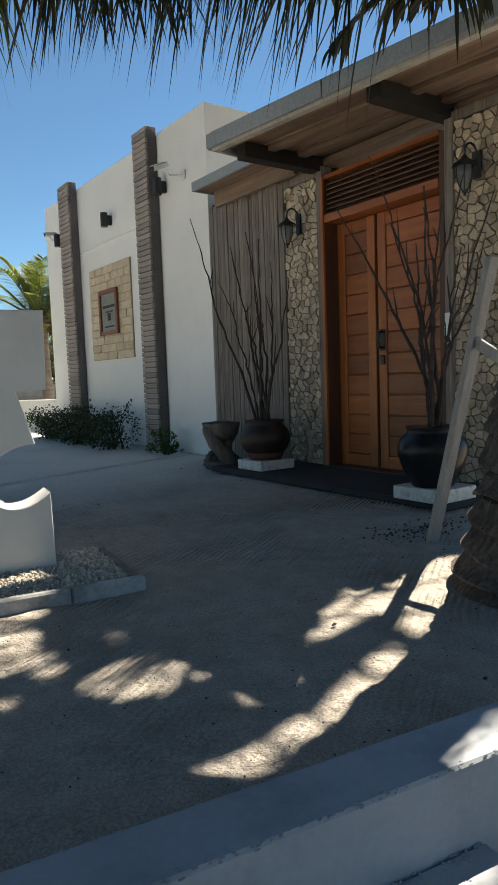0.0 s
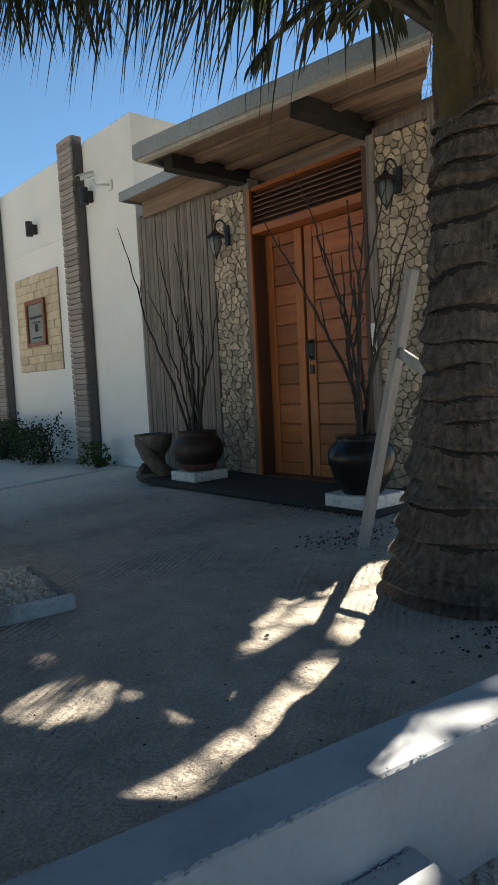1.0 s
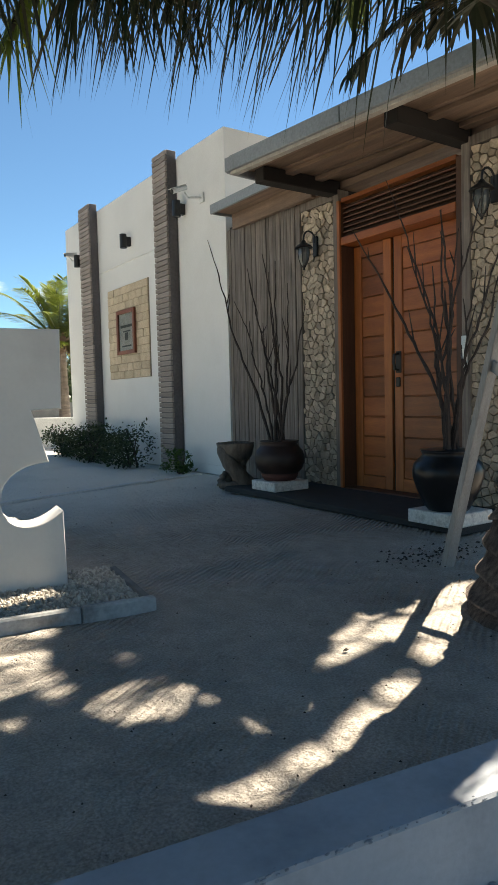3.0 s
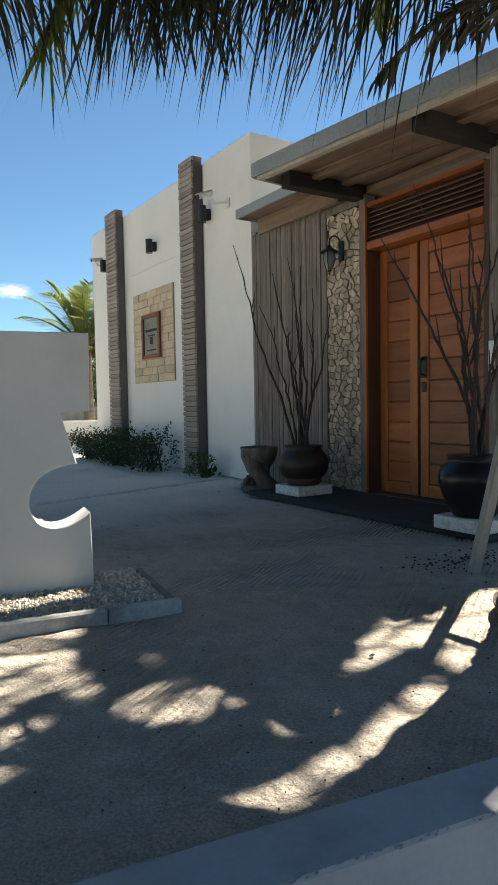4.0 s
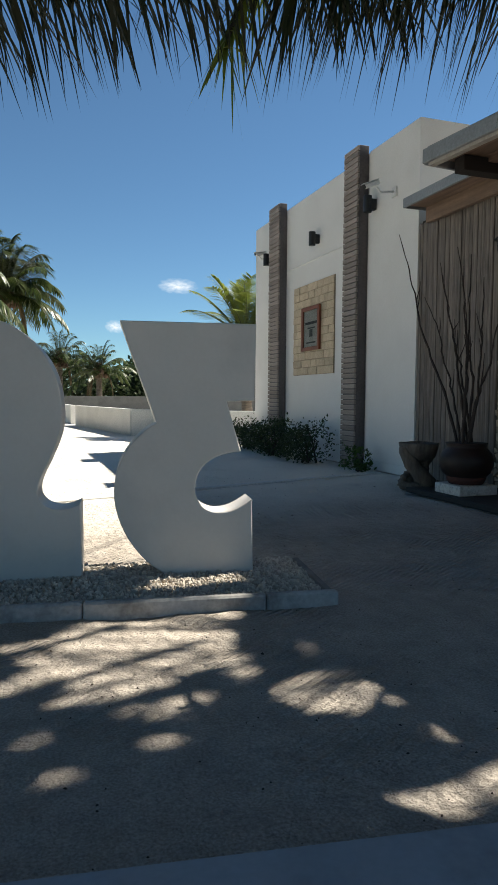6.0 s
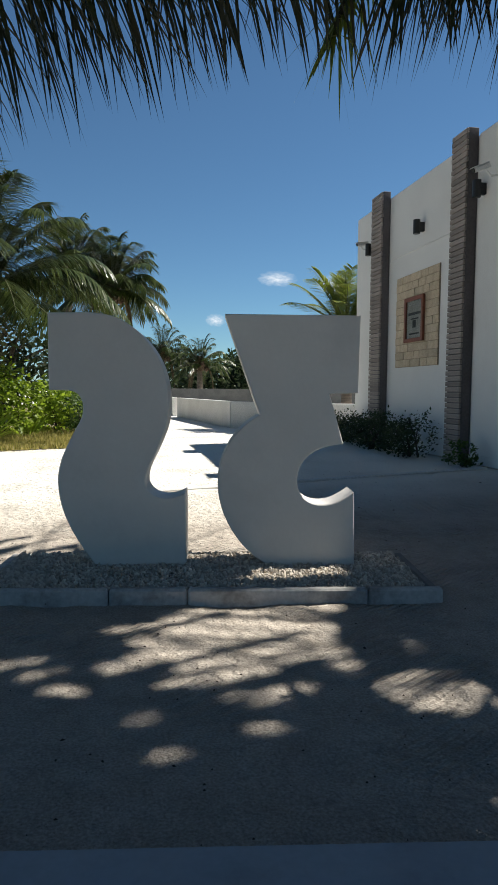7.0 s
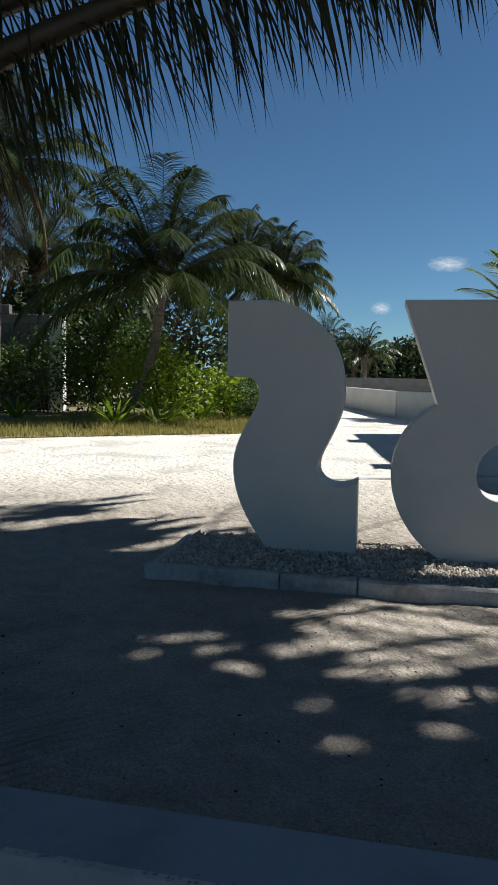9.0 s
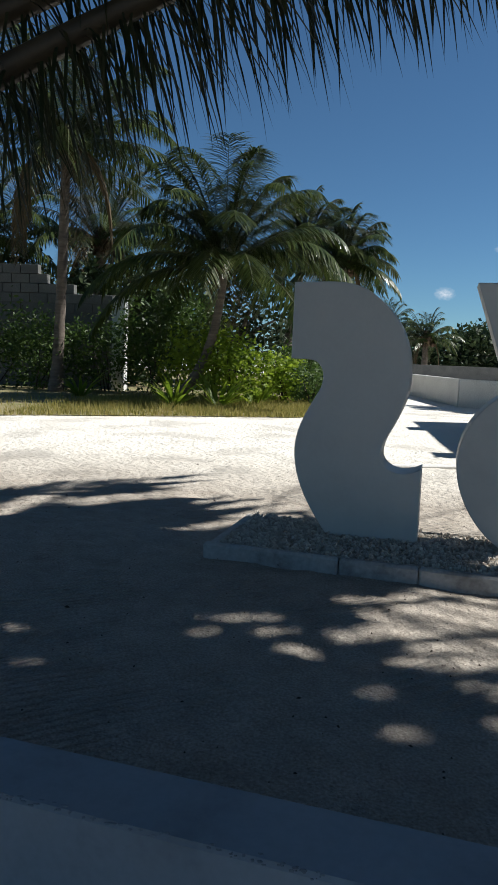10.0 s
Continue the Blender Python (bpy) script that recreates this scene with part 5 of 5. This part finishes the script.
def block_wall():
    ob = thing("wall_ruin", "unfinished grey blockwork wall behind shrubs", "block wall", (-7, 13.8, 0), kind="structure")
    part("core", box((-11.0, 13.83, 0), (-5.0, 13.95, 2.0)), BLOCKWORK, ob)
    rng = random.Random(4)
    for r in range(13):
        x = -11.0 + (0.2 if r % 2 else 0)
        limit = -4.95 if r < 10 else (-5.9 if r < 11 else -6.6)
        while x < limit:
            part("block", box((x + 0.005, 13.80, r * 0.2 + 0.005), (x + 0.39, 13.96 if r > 9 else 13.83, r * 0.2 + 0.193), 0.004), BLOCKWORK, ob)
            x += 0.4
    part("post", box((-4.9, 13.6, 0), (-4.62, 13.8, 1.95), 0.01), FENCE_WHITE, ob, "pale rendered end post")


block_wall()


# ---- verge ----
def verge():
    bm = bmesh.new()
    front = ((-30, -5.8), (-4.19, 7.70), (-2.15, 8.85), (-0.86, 9.45), (-0.45, 9.9))
    back = ((-30, 34.0), (-8.4, 34.0), (-4.4, 34.0), (-1.5, 34.0), (-0.3, 34.0))
    n = 36
    rows = []
    for k in range(n + 1):
        u = k / n * (len(front) - 1)
        i = min(int(u), len(front) - 2)
        f = u - i
        x0, y0 = (front[i][j] + (front[i + 1][j] - front[i][j]) * f for j in (0, 1))
        x1, y1 = (back[i][j] + (back[i + 1][j] - back[i][j]) * f for j in (0, 1))
        y0 += 0.08 * noise.noise(Vector((x0 * 3, 0, 0)))
        rows.append([bm.verts.new((x0 + (x1 - x0) * t, y0 + (y1 - y0) * t, 0.0 if t == 0 else 0.03 + 0.03 * noise.noise(Vector((x0 * 2, t * 9, 0))))) for t in (0, 0.012, 0.1, 0.4, 1)])
    for r, s in zip(rows, rows[1:]):
        for k in range(4):
            bm.faces.new((r[k], s[k], s[k + 1], r[k + 1]))
    bmesh.ops.recalc_face_normals(bm, faces=bm.faces)
    tagged(part("verge", bm, TURF), "dry grassy verge beside the sand road", "verge", kind="structure")
    rng = random.Random(6)
    verts, faces = [], []
    for _ in range(26000):
        u = rng.random() ** 0.8 * 3.999
        u = max(u, 0.72)
        i = int(u)
        f = u - i
        x0, y0 = (front[i][j] + (front[i + 1][j] - front[i][j]) * f for j in (0, 1))
        x, y = x0 + rng.uniform(-0.1, 0.1), y0 + rng.random() ** 1.3 * 3.6 + rng.uniform(-0.08, 0.1)
        h = rng.uniform(0.04, 0.13) * (1.0 + 0.8 * max(0, noise.noise(Vector((x, y, 2))))) * min(1, 0.45 + (y - y0) * 0.6)
        a = rng.uniform(0, math.tau)
        w = 0.008
        dx, dy = math.cos(a) * w, math.sin(a) * w
        lx, ly = rng.uniform(-0.6, 0.6) * h, rng.uniform(-0.6, 0.6) * h
        n0 = len(verts)
        verts += [(x - dx, y - dy, 0.0), (x + dx, y + dy, 0.0), (x + lx, y + ly, 0.03 + h)]
        faces.append((n0, n0 + 1, n0 + 2))
    me = bpy.data.meshes.new("grass")
    me.from_pydata(verts, [], faces)
    me.materials.append(GRASS_BLADE)
    tagged(new("grass", me), "patchy yellow-green grass blades", "grass", kind="stuff")


verge()

shrub("shrub", "dense bright green leafy shrub at the verge", (((-1.9, 11.6, 0.55), (0.9, 0.7, 0.55)), ((-2.6, 12.0, 0.8), (0.7, 0.6, 0.7)), ((-1.1, 12.0, 0.4), (0.5, 0.5, 0.45))), 5200, 0.10, BRIGHT_LEAF, 41)
shrub("shrub", "tall dark green shrub by the block wall", (((-3.9, 12.9, 1.0), (0.8, 0.5, 1.0)), ((-3.3, 13.3, 1.2), (0.9, 0.6, 0.9))), 5200, 0.10, SHRUB_LEAF, 42)
shrub("shrub", "dark green shrub before the block wall", (((-5.9, 12.7, 0.8), (0.8, 0.6, 0.85)), ((-6.9, 12.5, 0.9), (0.9, 0.7, 0.95)), ((-4.9, 13.0, 0.75), (0.6, 0.5, 0.8))), 5200, 0.10, SHRUB_LEAF, 43)
shrub("shrub", "dark green shrub behind the verge", (((-0.9, 13.2, 0.5), (0.7, 0.8, 0.55)), ((-0.55, 11.4, 0.35), (0.45, 0.6, 0.40))), 4200, 0.09, SHRUB_LEAF, 44)
for k, (place, size) in enumerate((((-3.5, 20.0, 1.9), (2.4, 1.5, 1.7)), ((-7.5, 21.0, 2.0), (2.8, 1.5, 1.9)), ((-12.0, 20.0, 2.2), (3.0, 1.5, 2.1)), ((-5.6, 16.0, 1.5), (1.6, 1.0, 1.4)), ((-10.0, 17.5, 1.9), (2.0, 1.2, 1.8)))):
    broad_tree("dark leafy broad tree in the palm grove", place, size, 4200, 0.22, DEEP_LEAF, 80 + k)
for k, (place, size) in enumerate((((8.0, 46, 1.5), (3.6, 2, 1.5)), ((14.0, 46, 1.9), (4.2, 2, 2.0)), ((3.0, 50, 1.6), (4.0, 2, 2.0)), ((20, 48, 2.1), (4.6, 2, 2.4)), ((11.0, 49, 1.8), (4.0, 2, 1.9)), ((-2.0, 50, 1.8), (4.0, 2, 2.2)))):
    broad_tree("dark broad-crowned tree across the distance", place, size, 3600, 0.45, DEEP_LEAF, 90 + k)
shrub("shrub", "low hedge of small dark leaves along the white wall", (((3.45, 8.9, 0.22), (0.28, 0.8, 0.26)), ((3.45, 7.75, 0.26), (0.26, 0.42, 0.30)), ((3.5, 10.2, 0.22), (0.28, 0.7, 0.24))), 7500, 0.045, DEEP_LEAF, 47)
shrub("shrub", "small weed at the foot of the wall pier", (((3.62, 6.75, 0.12), (0.13, 0.28, 0.16)),), 380, 0.05, SHRUB_LEAF, 48)


def strap_plant(x, y, seed, size):
    rng = random.Random(seed)
    ob = thing("strap_leaf_lily", "clump of long green strap leaves at the verge", "lily", (x, y, 0), "strap-leaf clumps")
    bm = bmesh.new()
    for _ in range(34):
        a = rng.uniform(0, math.tau)
        way = Vector((math.cos(a), math.sin(a), rng.uniform(0.5, 1.8)))
        add_leaflet(bm, Vector((x + 0.05 * math.cos(a), y + 0.05 * math.sin(a), 0.02)), way, rng.uniform(0.5, 1.3), size * rng.uniform(0.6, 1.1), 0.06, 5)
    part("leaf_clump", bm, BRIGHT_LEAF, ob)


strap_plant(-2.62, 10.0, 71, 0.8)
strap_plant(-1.95, 10.1, 72, 0.85)
strap_plant(-1.5, 10.9, 73, 0.6)
strap_plant(-4.6, 11.2, 74, 0.7)

# ---- sky ----
def cloud(x, y, z, w, h):
    bm = bmesh.new()
    bmesh.ops.create_grid(bm, x_segments=2, y_segments=2, size=1.0)
    ob = part("cloud", bm, CLOUD)
    ob.matrix_basis = Matrix.Translation((x, y, z)) @ Matrix.Rotation(-math.atan2(x, y), 4, "Z") @ Matrix.Rotation(radians(90), 4, "X") @ Matrix.Diagonal((w, h, 1, 1))
    ob.visible_shadow = False
    tagged(ob, "small soft white cloud in blue sky", "cloud", "clouds", kind="structure")


cloud(330, 1440, 240, 55, 22)
cloud(455, 1400, 225, 60, 30)
cloud(196, 1440, 148, 28, 18)


# ---- things before the gate ----
def low_plinth(x0, x1, y0, y1):
    ob = part("plinth", box((x0, y0, 0.045), (x1, y1, 0.125), 0.006), PLINTH)
    return tagged(ob, "chipped white-painted concrete block under a pot", "plinth", "pot plinths")


low_plinth(3.28, 3.64, 4.43, 4.77)
low_plinth(3.15, 3.50, 2.50, 2.86)


def planter(x, y, z, prof, mat, label, tips, seed, reach):
    """A round jar with a bundle of dry branches."""
    rng = random.Random(seed)
    ob = thing("planter", label, "planter", (x, y, z), "jars at the gate")
    part("jar", lathe(prof, 36, (x, y, z)), mat, ob, smooth=True)
    if mat is POT:
        part("foot", lathe([(0.132, 0.001), (0.153, 0.03), (0.159, 0.06), (0.152, 0.064)], 36, (x, y, z)), CLAY_FOOT, ob, "unglazed reddish foot", smooth=True)
    rim = prof[-2][0]
    part("soil", lathe([(rim * 0.4, prof[-1][1] - 0.02), (rim * 0.93, prof[-1][1] - 0.018), (rim * 0.93, prof[-1][1] - 0.012)], 20, (x, y, z)), SOIL, ob)
    for ty, tz, dx in tips:
        foot = Vector((x + rng.uniform(-0.07, 0.07), y + (ty - y) * 0.06 + rng.uniform(-0.07, 0.07), z + prof[-1][1] - 0.03))
        tip = Vector((x + dx, ty, tz))
        pts, n = [], 26
        kink = Vector((rng.uniform(-0.04, 0.04), rng.uniform(-0.06, 0.06), 0))
        drift = Vector((0, 0, 0))
        for k in range(n + 1):
            t = k / n
            p = foot.lerp(tip, t)
            p.y = foot.y + (tip.y - foot.y) * (t ** 1.15)
            drift = drift * 0.8 + Vector((rng.uniform(-1, 1), rng.uniform(-1, 1), 0)) * 0.015
            p += kink * math.sin(t * math.pi) + drift * math.sin(t * math.pi)
            pts.append(p)
        bm = bmesh.new()
        r0 = rng.uniform(0.0105, 0.014)
        add_tube(bm, pts, [r0 * (1 - 0.75 * k / n) * (1.0 + 0.3 * (k % 3 == 0)) for k in range(n + 1)], 6)
        for _ in range(2):
            k = rng.randrange(9, n - 3)
            q = pts[k] + Vector((rng.uniform(-0.04, 0.04), rng.uniform(-0.07, 0.07), rng.uniform(0.04, 0.3)))
            add_tube(bm, [pts[k], pts[k].lerp(q, 0.5) + Vector((0.01, 0.008, 0)), q], [0.006, 0.0045, 0.002], 5)
        part("branch", bm, TWIG, ob)
    return ob


planter(3.46, 4.60, 0.125, [(0.13, 0), (0.15, 0.03), (0.155, 0.06), (0.19, 0.09), (0.213, 0.15), (0.215, 0.20), (0.20, 0.25), (0.165, 0.29), (0.155, 0.305), (0.165, 0.325), (0.168, 0.335), (0.145, 0.335)],
        POT, "dark brown glazed round jar with dry bare branches", (
            (5.70, 2.37, 0.0), (4.63, 1.98, 0.02), (4.25, 1.58, 0.03), (5.10, 2.0, 0.05), (4.93, 1.86, -0.04), (4.72, 2.05, -0.05), (5.25, 1.72, 0.0), (4.52, 1.78, 0.06), (4.80, 1.62, 0.1)), 51, 1)
planter(3.31, 2.68, 0.125, [(0.12, 0), (0.135, 0.02), (0.185, 0.12), (0.21, 0.20), (0.212, 0.24), (0.20, 0.285), (0.165, 0.32), (0.15, 0.335), (0.16, 0.355), (0.163, 0.365), (0.14, 0.365)],
        BLACK_POT, "black glazed tall jar with dry bare branches", (
            (3.50, 1.98, 0.0), (3.22, 2.24, 0.05), (2.74, 1.93, 0.02), (2.28, 1.80, 0.05), (2.46, 1.52, 0.0), (2.68, 1.90, -0.06), (2.86, 1.62, 0.08), (2.58, 1.78, -0.02), (2.38, 1.55, 0.1), (2.95, 1.75, -0.05), (2.52, 1.95, 0.1)), 52, 1)


def stump_vessel():
    """A driftwood stool: hollow bowl on two thick crossed strands and a broken foot."""
    at = Vector((3.40, 5.20, 0))
    u, v = Vector((0.84, -0.54, 0)), Vector((0.54, 0.84, 0))
    rng = random.Random(5)

    def strand(bm, path, radii):
        pts = bezier([at + u * a + v * b + Vector((0, 0, c)) for a, b, c in path], 12)
        add_tube(bm, pts, [radii[0] + (radii[1] - radii[0]) * (k / 11) + 0.006 * math.sin(k * 1.9) for k in range(12)], 14)

    bm = lathe([(0.02, 0.30), (0.07, 0.25), (0.125, 0.275), (0.158, 0.33), (0.172, 0.385), (0.176, 0.42), (0.155, 0.424), (0.135, 0.36), (0.06, 0.335), (0.01, 0.333)], 26, at)
    strand(bm, ((-0.115, -0.06, 0.385), (-0.10, -0.12, 0.24), (0.03, -0.13, 0.16), (0.10, -0.06, 0.045)), (0.058, 0.075))
    strand(bm, ((0.11, 0.05, 0.36), (0.07, 0.10, 0.20), (-0.05, 0.10, 0.16), (-0.11, 0.05, 0.04)), (0.055, 0.06))
    strand(bm, ((0.04, 0.0, 0.30), (0.02, 0.0, 0.2), (0.03, 0.0, 0.1), (0.05, 0.02, 0.02)), (0.06, 0.075))
    strand(bm, ((-0.15, -0.02, 0.035), (-0.05, -0.08, 0.03), (0.06, -0.08, 0.03), (0.15, 0.0, 0.035)), (0.034, 0.045))
    strand(bm, ((-0.145, -0.03, 0.03), (-0.15, -0.03, 0.06), (-0.14, 0.0, 0.10), (-0.10, 0.03, 0.13)), (0.034, 0.03))
    for w in bm.verts:
        k = noise.noise(w.co * 9) * 0.012 + noise.noise(w.co * 31) * 0.004
        w.co += (w.co - at - Vector((0, 0, 0.2))).normalized() * k
        w.co.z = max(w.co.z, -0.01)
    tagged(part("driftwood_stool", bm, STUMP, smooth=True), "grey twisted driftwood stool with hollow top on sand", "stool")


stump_vessel()


def timber_prop():
    ob = thing("timber_prop", "faded white timber stake leaning against palm trunk", "stake", (2.635, 2.13, 0))
    a, b = Vector((2.635, 2.13, -0.02)), Vector((2.64, 1.79, 1.31))
    d = (b - a).normalized()
    rot = d.to_track_quat("Z", "X").to_matrix().to_4x4()
    part("stake", box((-0.016, -0.034, 0), (0.016, 0.034, (b - a).length), 0.003, Matrix.Translation(a) @ rot), PROP, ob)
    c, e = a.lerp(b, 0.73), Vector((2.52, 1.56, 0.80))
    rot = (e - c).normalized().to_track_quat("Z", "X").to_matrix().to_4x4()
    part("brace", box((-0.026, -0.009, 0), (0.026, 0.009, (e - c).length), 0.003, Matrix.Translation(c) @ rot), PROP, ob)


timber_prop()


def intercom():
    ob = thing("intercom", "small steel and white entry panel on gate frame", "intercom", (3.87, 2.99, 1.0))
    part("plate", box((3.862, 2.97, 1.0), (3.879, 3.02, 1.22), 0.003), STEEL, ob)
    part("keypad", box((3.852, 2.975, 1.06), (3.8615, 3.015, 1.13), 0.003), WHITE_PLASTIC, ob)


intercom()


def litter():
    """Leaf scraps, twigs and pebbles scattered on the sand."""
    rng = random.Random(77)
    verts, faces = [], []
    for _ in range(900):
        x, y = rng.uniform(-2.6, 3.2), 1.0 + rng.random() ** 1.5 * 5.5
        r = rng.uniform(0.0012, 0.0032) * (2.4 if rng.random() < 0.03 else 1)
        n0 = len(verts)
        a = rng.uniform(0, 6.28)
        s = rng.uniform(1, 2.4)
        for k in range(5):
            b = k * math.tau / 5
            px, py = math.cos(b) * r * s, math.sin(b) * r
            verts.append((x + px * math.cos(a) - py * math.sin(a), y + px * math.sin(a) + py * math.cos(a), -0.004))
        verts.append((x, y, -0.002 + r * 0.7))
        faces += [(n0 + k, n0 + (k + 1) % 5, n0 + 5) for k in range(5)]
    for cx, cy, sx, sy, count in ((2.75, 2.30, 0.16, 0.10, 150), (2.75, 1.72, 0.20, 0.12, 120), (2.1, 1.05, 0.2, 0.06, 60)):
        for _ in range(count):
            x, y, r = rng.gauss(cx, sx), rng.gauss(cy, sy), rng.uniform(0.003, 0.009)
            n0 = len(verts)
            for k in range(5):
                b = k * math.tau / 5 + r * 900
                verts.append((x + math.cos(b) * r * 1.4, y + math.sin(b) * r, -0.004))
            verts.append((x, y, -0.002 + r * 0.8))
            faces += [(n0 + k, n0 + (k + 1) % 5, n0 + 5) for k in range(5)]
    me = bpy.data.meshes.new("litter")
    me.from_pydata(verts, [], faces)
    me.materials.append(SOIL)
    tagged(new("litter", me), "dark leaf scraps and pebbles on sand", "litter", kind="stuff")


litter()

stone_column(4.345, 4.79, 11, 42, 7)
stone_column(2.53, 2.96, 12, 42, 7)
